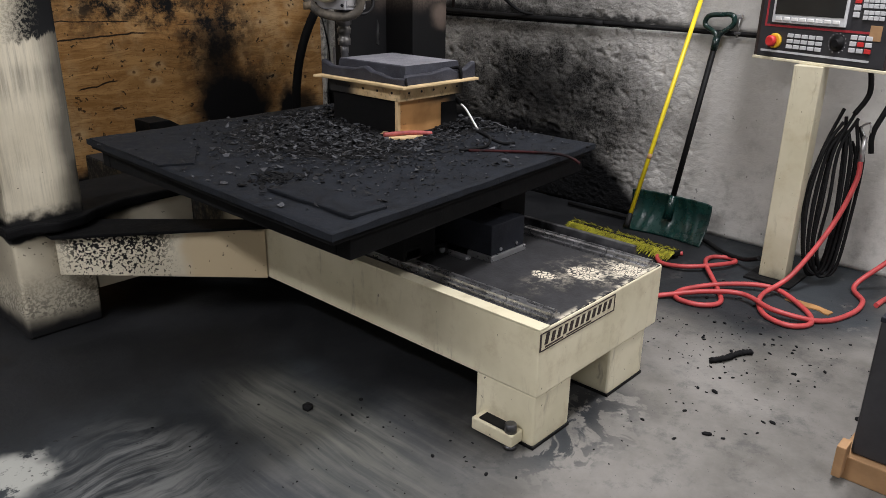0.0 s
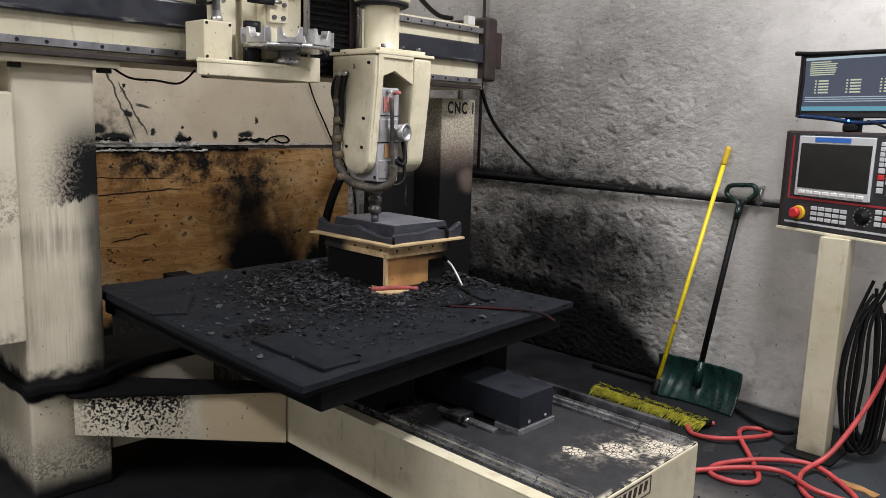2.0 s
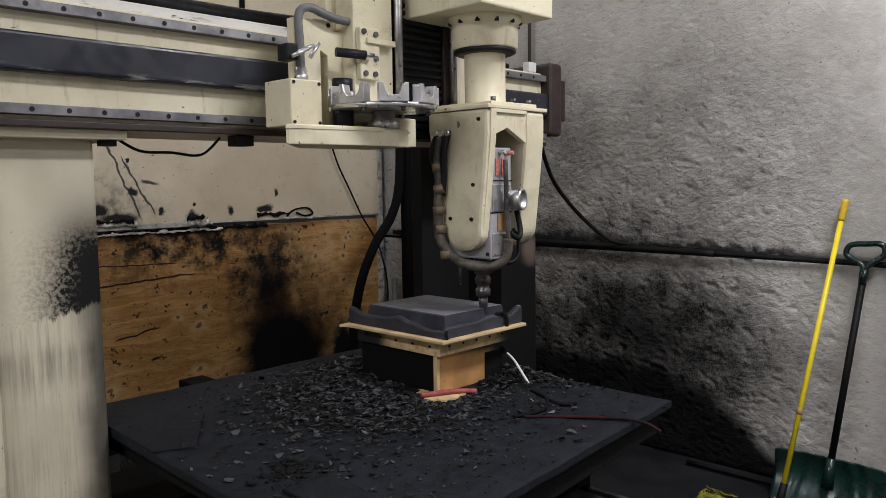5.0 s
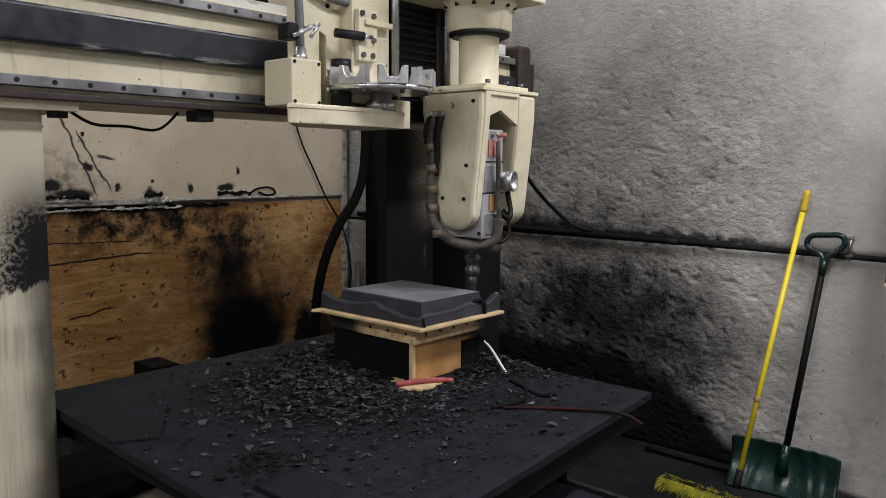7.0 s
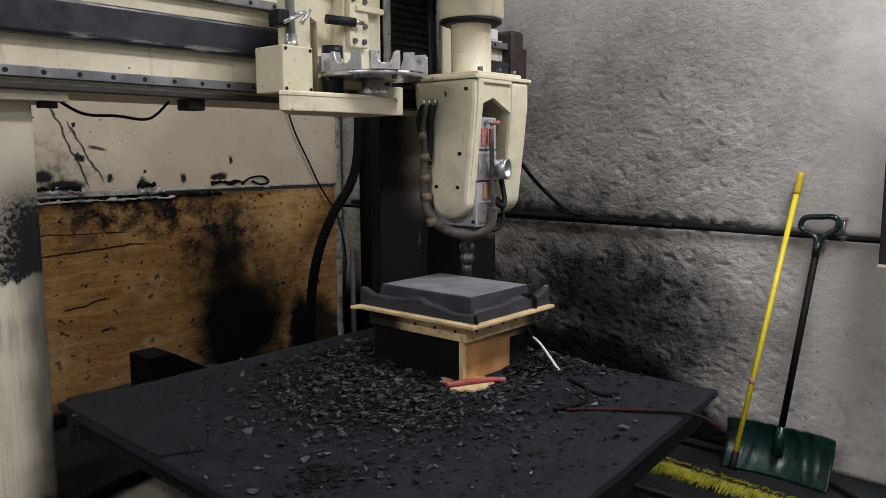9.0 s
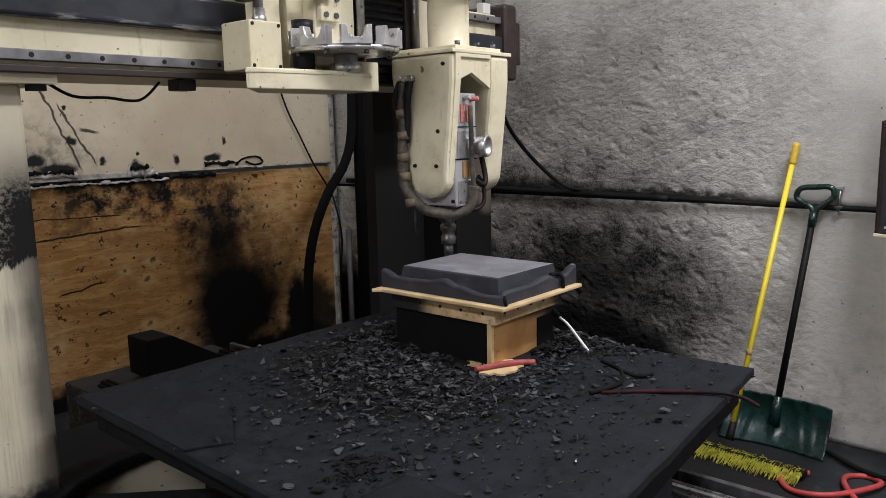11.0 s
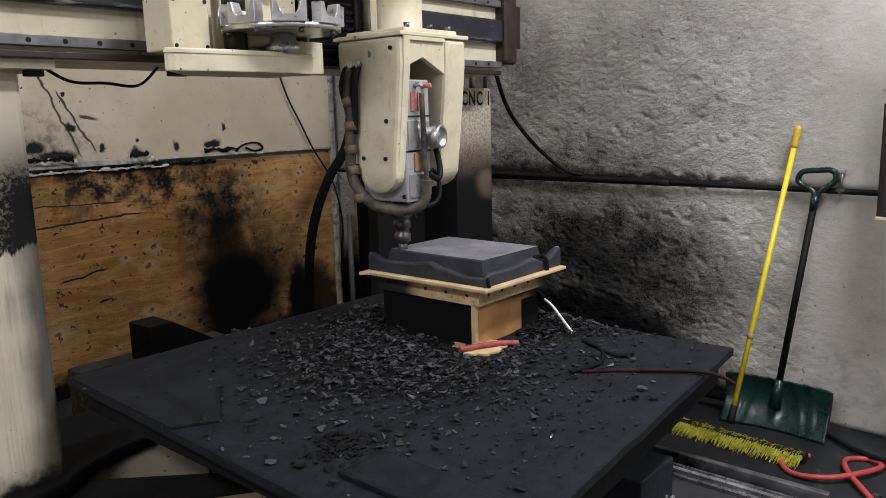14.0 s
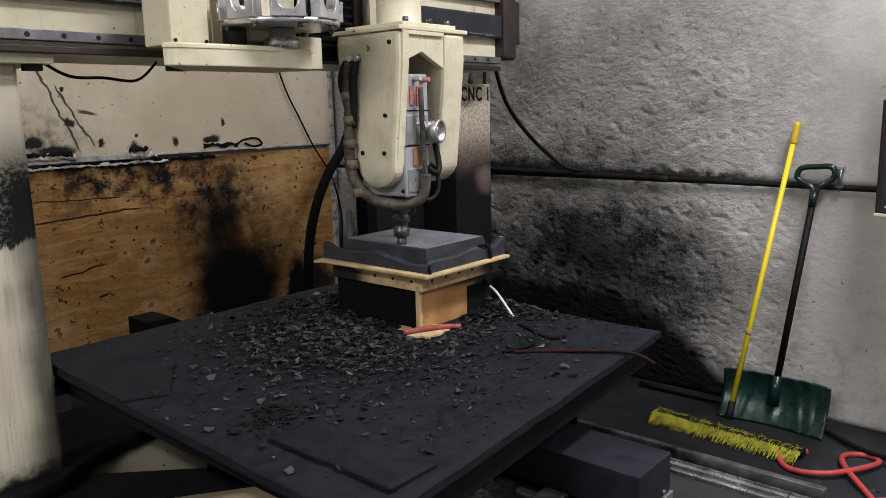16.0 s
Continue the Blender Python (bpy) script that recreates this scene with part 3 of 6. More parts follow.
M_CHAR3 = charred("charred_offcut_board", (0.0062, 0.0074, 0.0098), 26, 0.7, 0.8)
M_ASH = charred("black_ash", (0.0055, 0.0056, 0.006), 40, 0.9, 0.8)
M_REDDARK = plain("burnt_red_rubber", (0.045, 0.007, 0.008), 0.75, vary=0.6, soot=0.6, spec=0.15)
M_STOPYELLOW = plain("stop_button_yellow", (0.7, 0.42, 0.03), 0.4, vary=0.1)
M_STRIPE = plain("red_panel_stripe", (0.35, 0.03, 0.04), 0.5, vary=0.15)
M_BLUE = plain("blue_tape", (0.04, 0.16, 0.55), 0.5, vary=0.15)
M_BLUEDARK = plain("dark_blue_film", (0.01, 0.03, 0.09), 0.2, vary=0.4)
M_YELLOW2 = plain("ochre_cap", (0.62, 0.42, 0.02), 0.45, vary=0.2, scale=40)


def flake_mat():
    m = Mat("charred_flakes", 0.6, spec=0.3)
    r = m.island()
    col = m.mix(m.step(r, 0.40, 1.0), (0.006, 0.0063, 0.0072), (0.058, 0.061, 0.068))
    return m.done(col, m.step(r, 0.0, 1.0, 0.85, 0.42), m.bump(m.noise(m.obj(), 300, 3), 0.3, 0.001))


def burnt_mdf():
    """Fibreboard, black towards -x where the fire was."""
    m = Mat("half_burnt_fibreboard", 0.7)
    v = m.obj()
    n = m.noise(v, 9, 5)
    base = m.mix(m.step(n, 0.3, 0.7), (0.36, 0.18, 0.06), (0.50, 0.27, 0.10))
    w = m.warp(v, 12, 0.05)
    x, y, z = m.sep(w)
    s = m.over(m.step(x, -0.172, -0.186), m.over(m.step(x, 0.06, 0.16), m.step(m.noise(v, 25, 4), 0.64, 0.74)))
    s = m.over(s, m.times(m.step(z, 0.10, 0.15), m.step(x, -0.1, 0.1)))
    return m.done(m.mix(s, base, SOOT), 0.7, m.bump(m.noise(v, 120, 3), 0.2, 0.001))


def sooty_wood():
    m = Mat("sooty_plywood_edge", 0.65)
    v = m.obj()
    base = m.mix(m.step(m.noise(v, 10, 5), 0.3, 0.7), (0.46, 0.31, 0.15), (0.66, 0.50, 0.28))
    w = m.warp(v, 15, 0.04)
    x, y, z = m.sep(w)
    s = m.over(m.step(y, 0.02, 0.13), m.times(m.step(m.noise(v, 45, 4, 0.7), 0.5, 0.7), 0.5))
    s = m.over(s, m.step(x, 0.08, 0.19))
    return m.done(m.mix(s, base, SOOT), 0.65, m.bump(m.noise(v, 90, 4), 0.25, 0.001))


def glow(name, color, strength):
    m = Mat(name, 0.3)
    m.b.inputs["Base Color"].default_value = (0.01, 0.01, 0.012, 1)
    m.b.inputs["Emission Color"].default_value = (*color, 1)
    m.b.inputs["Emission Strength"].default_value = strength
    return m.m


M_FLAKE, M_MDFBURN, M_WOODSOOT = flake_mat(), burnt_mdf(), sooty_wood()
M_SCREEN = glow("lit_screen", (0.10, 0.12, 0.18), 0.6)
M_SCREENBLUE = glow("lit_screen_blue", (0.12, 0.32, 0.42), 0.9)
M_SCREENPALE = glow("lit_screen_pale", (0.45, 0.55, 0.62), 0.8)
M_SCREENTEXT = glow("lit_screen_text", (0.62, 0.66, 0.50), 0.8)
M_BLUELED = glow("blue_indicator", (0.05, 0.2, 1.0), 6.0)


# ---- mesh tools ----
def thing(name, label, category, loc=(0, 0, 0), group="", kind=""):
    ob = new(name)
    ob.location = loc
    return tagged(ob, label, category, group, kind)


def root(ob):
    while ob.parent:
        ob = ob.parent
    return ob


def part(name, bm, material, parent, label=""):
    """Links a bmesh, built in world coordinates, as one mesh under parent."""
    o = Vector(root(parent).location) if parent else Vector((0, 0, 0))
    bmesh.ops.recalc_face_normals(bm, faces=bm.faces)
    me = bpy.data.meshes.new(name)
    bm.transform(Matrix.Translation(-o))
    bm.to_mesh(me)
    bm.free()
    for m in material if isinstance(material, (list, tuple)) else (material,):
        me.materials.append(m)
    ob = new(name, me)
    ob.parent = parent
    if label:
        tagged(ob, label)
    return ob


def solo(name, bm, material, label, category, group="", kind=""):
    """A thing that is one mesh, with its origin at its base."""
    bm.verts.ensure_lookup_table()
    lo = Vector([min(v.co[i] for v in bm.verts) for i in range(3)])
    hi = Vector([max(v.co[i] for v in bm.verts) for i in range(3)])
    o = Vector(((lo.x + hi.x) / 2, (lo.y + hi.y) / 2, lo.z))
    bm.transform(Matrix.Translation(-o))
    ob = part(name, bm, material, None)
    ob.location = o
    return tagged(ob, label, category, group, kind)


def add_box(bm, x0, x1, y0, y1, z0, z1, bevel=0.0, seg=2, m=None, mat=0):
    r = bmesh.ops.create_cube(bm, size=1.0)
    vs = r["verts"]
    for v in vs:
        v.co = Vector((x0 + (v.co.x + 0.5) * (x1 - x0), y0 + (v.co.y + 0.5) * (y1 - y0), z0 + (v.co.z + 0.5) * (z1 - z0)))
    es = list({e for v in vs for e in v.link_edges})
    fs = list({f for v in vs for f in v.link_faces})
    if bevel:
        out = bmesh.ops.bevel(bm, geom=es, offset=bevel, segments=seg, affect="EDGES", profile=0.5)
        vs = list({v for f in out["faces"] for v in f.verts} | {v for v in vs if v.is_valid})
        fs = list({f for v in vs for f in v.link_faces})
    for f in fs:
        f.material_index = mat
    if m is not None:
        for v in vs:
            v.co = m @ v.co
    return vs


def box(x0, x1, y0, y1, z0, z1, bevel=0.004, seg=2, m=None):
    bm = bmesh.new()
    add_box(bm, x0, x1, y0, y1, z0, z1, bevel, seg, m)
    return bm


def add_cyl(bm, a, b, r, r2=None, n=16, caps=True, smooth=True):
    a, b = Vector(a), Vector(b)
    r2 = r if r2 is None else r2
    d = (b - a).normalized()
    u = d.orthogonal().normalized()
    w = d.cross(u)
    rings = []
    for p, rr in ((a, r), (b, r2)):
        rings.append([bm.verts.new(p + (u * math.cos(6.283185 * i / n) + w * math.sin(6.283185 * i / n)) * rr) for i in range(n)])
    for i in range(n):
        f = bm.faces.new((rings[0][i], rings[0][(i + 1) % n], rings[1][(i + 1) % n], rings[1][i]))
        f.smooth = smooth
    if caps:
        bm.faces.new(rings[0][::-1])
        bm.faces.new(rings[1])


def cyl(a, b, r, r2=None, n=16):
    bm = bmesh.new()
    add_cyl(bm, a, b, r, r2, n)
    return bm


def turned(axis_point, profile, n=24, d=(0, 0, 1)):
    """A turned body: profile of (height, radius) along d from axis_point."""
    bm = bmesh.new()
    a, d = Vector(axis_point), Vector(d).normalized()
    u = d.orthogonal().normalized()
    w = d.cross(u)
    rings = [[bm.verts.new(a + d * h + (u * math.cos(6.283185 * i / n) + w * math.sin(6.283185 * i / n)) * r) for i in range(n)] for h, r in profile]
    for p, q in zip(rings, rings[1:]):
        for i in range(n):
            f = bm.faces.new((p[i], p[(i + 1) % n], q[(i + 1) % n], q[i]))
            f.smooth = True
    bm.faces.new(rings[0][::-1])
    bm.faces.new(rings[-1])
    return bm


def add_tube(bm, pts, r, n=8, sub=6, ridges=0.0):
    """A round tube along a smooth line through pts."""
    P = [Vector(p) for p in pts]
    line = []
    for i in range(len(P) - 1):
        p0, p1, p2, p3 = P[max(i - 1, 0)], P[i], P[i + 1], P[min(i + 2, len(P) - 1)]
        for k in range(sub):
            t = k / sub
            line.append(0.5 * ((2 * p1) + (p2 - p0) * t + (2 * p0 - 5 * p1 + 4 * p2 - p3) * t * t + (3 * p1 - p0 - 3 * p2 + p3) * t ** 3))
    line.append(P[-1])
    u = None
    rings = []
    for i, p in enumerate(line):
        d = (line[min(i + 1, len(line) - 1)] - line[max(i - 1, 0)]).normalized()
        u = d.orthogonal().normalized() if u is None else (u - d * u.dot(d)).normalized()
        w = d.cross(u)
        rr = r * (1 + ridges * (i % 2))
        rings.append([bm.verts.new(p + (u * math.cos(6.283185 * k / n) + w * math.sin(6.283185 * k / n)) * rr) for k in range(n)])
    for p, q in zip(rings, rings[1:]):
        for k in range(n):
            bm.faces.new((p[k], p[(k + 1) % n], q[(k + 1) % n], q[k])).smooth = True
    bm.faces.new(rings[0][::-1])
    bm.faces.new(rings[-1])


def tube(pts, r, n=8, sub=6, ridges=0.0):
    bm = bmesh.new()
    add_tube(bm, pts, r, n, sub, ridges)
    return bm


def prism(outline, axis, lo, hi, bevel=0.0):
    """A polygon, given in the two other axes, drawn out along an axis (0 x, 1 y, 2 z)."""
    bm = bmesh.new()
    rings = []
    for h in (lo, hi):
        ring = []
        for a, b in outline:
            c = [a, b]
            c.insert(axis, h)
            ring.append(bm.verts.new(c))
        rings.append(ring)
    n = len(outline)
    for i in range(n):
        bm.faces.new((rings[0][i], rings[0][(i + 1) % n], rings[1][(i + 1) % n], rings[1][i]))
    bm.faces.new(rings[0][::-1])
    bm.faces.new(rings[1])
    if bevel:
        bmesh.ops.recalc_face_normals(bm, faces=bm.faces)
        bmesh.ops.bevel(bm, geom=bm.edges[:], offset=bevel, segments=2, affect="EDGES", profile=0.5)
    return bm

# ---- the room ----
WX, NY, CEIL = 2.555, 4.13, 4.2


def relief_wall(name, y0, y1, z0, z1, amp, x=WX, dy=0.0105):
    """A slab of rough cast concrete whose face looks to -x."""
    bm = bmesh.new()
    ny, nz = int((y1 - y0) / dy), int((z1 - z0) / dy)
    grid = []
    for j in range(nz + 1):
        row = []
        for i in range(ny + 1):
            y, z = y0 + (y1 - y0) * i / ny, z0 + (z1 - z0) * j / nz
            k = amp * (0.06 + 0.94 * min(1.0, max(0.0, (y - 0.55) / 0.75))) * min(1.0, 0.35 + max(0.0, 2.3 - z))
            f = noise.fractal(Vector((0.0, y * 15 + 3 * z, z * 21 - 4 * y)), 0.5, 2.2, 2)
            h = k * (0.35 * f - 1.5 * max(0.0, f - 0.12) + 0.5 * noise.noise(Vector((7.0, y * 5, z * 6))))
            edge = min(1.0, (z - z0) / 0.02, (z1 - z) / 0.02 if z1 < 2 else 1.0)
            h *= min(1.0, (z1 - z) / 0.5) if z1 > 2 else 1.0
            row.append(bm.verts.new((x - h * edge + 0.012 * (1 - edge), y, z)))
        grid.append(row)
    for j in range(nz):
        for i in range(ny):
            bm.faces.new((grid[j][i], grid[j][i + 1], grid[j + 1][i + 1], grid[j + 1][i])).smooth = True
    back = [bm.verts.new((x + 0.2, y, z)) for y, z in ((y0, z0), (y1, z0), (y1, z1), (y0, z1))]
    bm.faces.new(back)
    rims = (grid[0], [r[-1] for r in grid], grid[-1][::-1], [r[0] for r in grid][::-1])
    for k, rim in enumerate(rims):
        bm.faces.new(rim + [back[(k + 1) % 4], back[k]])
    return bm


wall_east = thing("wall_east", "rough grey concrete wall blackened by soot", "wall", (WX, 1, 0), kind="structure")
part("lower_block", relief_wall("lower_block", -0.9, 4.3, 0.0, 1.175, 0.026), M_WALL, wall_east)
part("upper_block", relief_wall("upper_block", -0.9, 4.3, 1.195, 3.2, 0.018, dy=0.0115), M_WALL, wall_east)
part("top_block", box(WX, WX + 0.2, -0.9, 4.3, 3.2, CEIL, 0), M_WALL, wall_east)
part("joint", box(WX + 0.03, WX + 0.2, -0.9, 4.3, 1.165, 1.205, 0), M_RUBBER, wall_east, "black sealed joint")
part("side_block", box(WX, WX + 0.2, -4.6, -0.905, 0, CEIL, 0), M_DULL, wall_east)

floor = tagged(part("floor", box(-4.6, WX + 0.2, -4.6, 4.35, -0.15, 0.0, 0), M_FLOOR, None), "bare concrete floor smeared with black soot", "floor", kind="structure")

wall_north = thing("wall_north", "plaster wall over scorched plywood sheets", "wall", (0, NY, 0), kind="structure")
part("backing", box(-4.6, WX, NY + 0.03, NY + 0.22, 0, CEIL, 0), M_DULL, wall_north)
part("plywood_sheet", box(-0.9, 2.46, NY, NY + 0.026, 0.0, 1.335, 0.002), M_PLY, wall_north, "orange-brown plywood sheet with scorch marks")
part("plaster_sheet", box(-2.4, 2.47, NY - 0.014, NY + 0.026, 1.375, 3.4, 0.004), M_PLASTER, wall_north, "cream plasterboard spotted with soot")
tagged(part("wall_west", box(-4.8, -4.6, -4.6, 4.35, 0, CEIL, 0), M_DULL, None), "plain grey painted block wall", "wall", kind="structure")
tagged(part("wall_south", box(-4.8, WX + 0.2, -4.8, -4.6, 0, CEIL, 0), M_DULL, None), "plain grey painted block wall", "wall", kind="structure")
tagged(part("ceiling", box(-4.8, WX + 0.2, -4.8, 4.35, CEIL, CEIL + 0.15, 0), M_DULL, None), "plain grey ceiling", "ceiling", kind="structure")


part("corner_trim", box(2.462, 2.50, NY - 0.03, NY + 0.026, 0.0, 3.4, 0.004), M_TRIM, wall_north, "chipped white corner trim")


def ragged_strip(x0, x1, y, z, h, seed, n=170):
    """A torn strip of tape or paper that curls off the wall."""
    bm = bmesh.new()
    top, bot = [], []
    for i in range(n + 1):
        x = x0 + (x1 - x0) * i / n
        a = 0.45 + 0.9 * noise.fractal(Vector((x * 15, seed, 0)), 0.6, 2.2, 5)
        b = 0.35 + 0.9 * noise.fractal(Vector((x * 13, seed, 4)), 0.6, 2.2, 5)
        c = 0.5 + noise.noise(Vector((x * 16, seed, 8)))
        top.append(bm.verts.new((x, y - 0.004 * c, z + h * max(0.05, a))))
        bot.append(bm.verts.new((x, y - 0.004 - 0.014 * c, z - h * max(0.0, b))))
    for i in range(n):
        bm.faces.new((top[i], top[i + 1], bot[i + 1], bot[i])).smooth = True
    r = bmesh.ops.extrude_face_region(bm, geom=bm.faces[:])
    for v in r["geom"]:
        if isinstance(v, bmesh.types.BMVert):
            v.co.y += 0.003
    return bm


part("edge_trim", box(0.15, 0.93, NY - 0.026, NY - 0.014, 1.352, 1.384, 0.003), M_TRIM, wall_north, "chipped white edge trim, half burnt")
part("edge_trim", box(0.93, 2.46, NY - 0.020, NY - 0.014, 1.366, 1.380, 0.002), M_TRIM, wall_north, "thin white edge trim")
part("torn_tape", ragged_strip(0.2, 0.52, NY - 0.030, 1.388, 0.026, 4, 60), M_TAPE, wall_north, "torn white tape, half burnt")
part("torn_tape", ragged_strip(0.82, 1.02, NY - 0.030, 1.372, 0.040, 12, 50), M_TAPE, wall_north, "torn white tape, half burnt")
part("torn_tape", ragged_strip(0.15, 1.10, NY - 0.012, 1.328, 0.016, 14), M_TAPE, wall_north, "strip of torn paper, half burnt")
part("char_lump", ragged_strip(0.25, 0.50, NY - 0.034, 1.405, 0.026, 21, 60), M_CHARSHADE, wall_north, "charred curl of tape")
part("char_lump", ragged_strip(0.84, 0.96, NY - 0.034, 1.405, 0.038, 22, 30), M_CHARSHADE, wall_north, "charred curl of tape")
part("torn_loop", tube([(1.60, NY - 0.02, 1.385), (1.66, NY - 0.03, 1.43), (1.77, NY - 0.03, 1.44), (1.82, NY - 0.03, 1.40), (1.75, NY - 0.03, 1.385), (1.68, NY - 0.03, 1.41)], 0.007, 6), M_CHARSHADE, wall_north, "burnt loop of torn tape")
part("torn_tape", ragged_strip(1.55, 1.82, NY - 0.022, 1.374, 0.020, 5, 60), M_TAPE, wall_north, "torn white tape, half burnt")
part("char_band", ragged_strip(0.0, 1.45, NY - 0.004, 1.335, 0.020, 6), M_CHARSHADE, wall_north, "charred edge of the sheet")
part("torn_tape", ragged_strip(1.36, 1.62, NY - 0.02, 1.405, 0.030, 9, 14), M_CHARSHADE, wall_north, "charred flap")

# ---- the router: bed, braces, gantry ----
router = thing("router_machine", "cream enamelled industrial router with gantry, scorched by fire", "machine", (0.4, 1.0, 0))
BX0, BX1, BT = 0.0, 0.80, 0.447
bed = part("bed", box(BX0, BX1, 0.0, 3.27, 0.203, BT, 0.006), M_CREAM_BED, router)


def bed_top():
    m = Mat("soot_covered_bed_top", 0.75)
    v = m.pos()
    w = m.warp(v, 8, 0.12)
    s = m.most(m.blob(w, (0.60, 0.10, 0.45), (0.22, 0.14, 1), 0.2), m.times(m.blob(w, (0.45, 0.22, 0.45), (0.33, 0.12, 1), 0.0), 0.45),
               m.times(m.blob(w, (0.24, 1.08, 0.45), (0.15, 0.24, 1), 0.3), 0.95))
    tread = m.step(m.voronoi(m.node("ShaderNodeMapping", {"Vector": m.warp(v, 30, 0.01), "Rotation": (0, 0, 0.6), "Scale": (1, 2.0, 1)}), 42, "DISTANCE_TO_EDGE"), 0.05, 0.14)
    w2 = m.warp(v, 14, 0.03)
    prints = m.times(m.most(m.blob(w2, (0.385, 0.265, 0.45), (0.035, 0.055, 1), 0.8), m.blob(w2, (0.51, 0.165, 0.45), (0.075, 0.075, 1), 0.75), m.blob(w2, (0.66, 0.06, 0.45), (0.09, 0.08, 1), 0.75)), tread)
    c = m.over(m.times(s, m.step(m.noise(v, 30, 6, 0.7), 0.45, 0.68)), prints)
    edge = m.step(m.noise(w, 20, 4), 0.42, 0.55)
    y = m.sep(v)[1]
    c = m.over(c, m.times(edge, m.step(y, 0.03, 0.0)))
    col = m.mix(m.times(c, 0.9), m.mix(m.step(m.noise(v, 12, 6, 0.7), 0.3, 0.8), (0.009, 0.009, 0.010), (0.026, 0.026, 0.029)), (0.66, 0.60, 0.47))
    return m.done(col, 0.75, m.bump(m.noise(v, 80, 4), 0.3, 0.003))


part("top_plate", box(BX0 + 0.004, BX1 - 0.004, 0.004, 3.265, BT - 0.002, BT + 0.004, 0.001), bed_top(), bed, "bed top under soot with bare shoe prints")
part("top_edge", box(BX0 - 0.003, BX0 + 0.05, 0.0, 1.40, BT - 0.001, BT + 0.006, 0.002), M_CREAM_BED, bed, "bare cream edge")
for x0, x1, y0 in ((0.0, 0.217, 0.0), (0.47, 0.73, 0.0), (0.0, 0.217, 2.95), (0.47, 0.73, 2.95)):
    foot = part("foot", box(x0 + 0.006, x1, y0 + 0.006, y0 + 0.26, 0.008, 0.205, 0.01), M_CREAM_BED, router)
    part("pad", box(x0 + 0.004, x1 + 0.004, y0 + 0.004, y0 + 0.262, 0.0, 0.012, 0.002), M_RUBBER, foot, "black foot edge")
    if x0 == 0.0 and y0 == 0.0:
        part("lug", box(-0.055, 0.008, 0.05, 0.225, 0.016, 0.062, 0.005), M_CREAM_BED, foot, "levelling lug")
        part("lug_pad", box(-0.045, 0.0, 0.07, 0.20, 0.062, 0.068, 0.002), M_RUBBER, foot)
        part("bolt", turned((-0.032, 0.072, 0.0), [(0, 0.024), (0.012, 0.024), (0.013, 0.012), (0.06, 0.012), (0.062, 0.021), (0.09, 0.021), (0.095, 0.016)], 12), M_RAIL, foot, "sooty levelling bolt")

# maker's plate on the end of the bed, drawn as plain bars
plate = part("maker_plate", box(0.0, 0.008, -0.002, 0.0, 0.372, 0.436, 0), M_BROWN, bed, "brown maker's plate drawn as bars")
for x0, x1, z0, z1 in ((0.010, 0.452, 0.433, 0.4365), (0.010, 0.452, 0.3715, 0.375), (0.4485, 0.452, 0.375, 0.433)):
    part("plate_line", box(x0, x1, -0.002, 0.0, z0, z1, 0), M_BROWN, bed)
for i in range(12):
    x = 0.026 + i * 0.0345
    h = 0.424 if i else 0.430
    part("plate_bar", prism([(x, 0.391), (x + 0.017, 0.391), (x + 0.026, h), (x + 0.009, h)], 1, -0.002, 0.0), M_BROWN, bed)
part("plate_line", box(0.03, 0.13, -0.002, 0.0, 0.380, 0.385, 0), M_BROWN, bed)
part("plate_line", box(0.15, 0.30, -0.002, 0.0, 0.380, 0.384, 0), M_BROWN, bed)


def rail(xc, y0, y1, z):
    o = [(xc - 0.034, z), (xc + 0.034, z), (xc + 0.034, z + 0.012), (xc + 0.020, z + 0.014), (xc + 0.020, z + 0.026), (xc + 0.006, z + 0.028),
         (xc + 0.004, z + 0.018), (xc - 0.004, z + 0.018), (xc - 0.006, z + 0.028), (xc - 0.020, z + 0.026), (xc - 0.020, z + 0.014), (xc - 0.034, z + 0.012)]
    return prism(o, 1, y0, y1)


for xc in (0.10, 0.735):
    part("bed_rail", rail(xc, 0.02, 0.20, BT + 0.003), M_BEDRAIL, bed, "sooty steel guide rail")
    part("bed_rail", rail(xc, 0.204, 1.5, BT + 0.003), M_BEDRAIL, bed, "sooty steel guide rail")
    part("bed_rail", rail(xc, 1.504, 3.07, BT + 0.003), M_CHARSHADE, bed, "guide rail burnt black")
part("gear_rack", box(0.782, 0.806, 0.12, 3.07, BT + 0.003, BT + 0.050, 0.003), M_RAIL, bed, "sooty steel gear rack")
part("screw_cover", box(0.345, 0.55, 0.485, 2.2, 0.474, 0.597, 0.004), M_BOX, bed, "dusty dark grey screw cover")
part("cover_bracket", box(0.338, 0.558, 0.478, 0.60, BT + 0.004, 0.474, 0.002), M_ALU, bed, "bare aluminium bracket")
for x in (0.40, 0.50):
    part("cover_screw", cyl((x, 0.484, 0.492), (x, 0.479, 0.492), 0.007, n=10), M_ALU, bed)
part("cable_strip", box(0.285, 0.315, 0.56, 0.86, BT + 0.004, 0.466, 0.004), M_ALU, bed, "steel tie strip")
part("switch_block", box(0.25, 0.335, 0.70, 0.78, BT + 0.004, 0.485, 0.006), M_RAIL, bed, "sooty limit switch")
part("switch_knob", cyl((0.262, 0.69, 0.475), (0.262, 0.66, 0.475), 0.012, n=12), M_STEEL, bed)
part("far_motor_cover", prism([(0.233, BT + 0.03), (0.233, 0.661), (0.36, 0.661), (0.62, 0.50), (0.62, BT + 0.03)], 1, 2.90, 3.084, 0.004), M_CHARSHADE, bed, "burnt black motor cover")

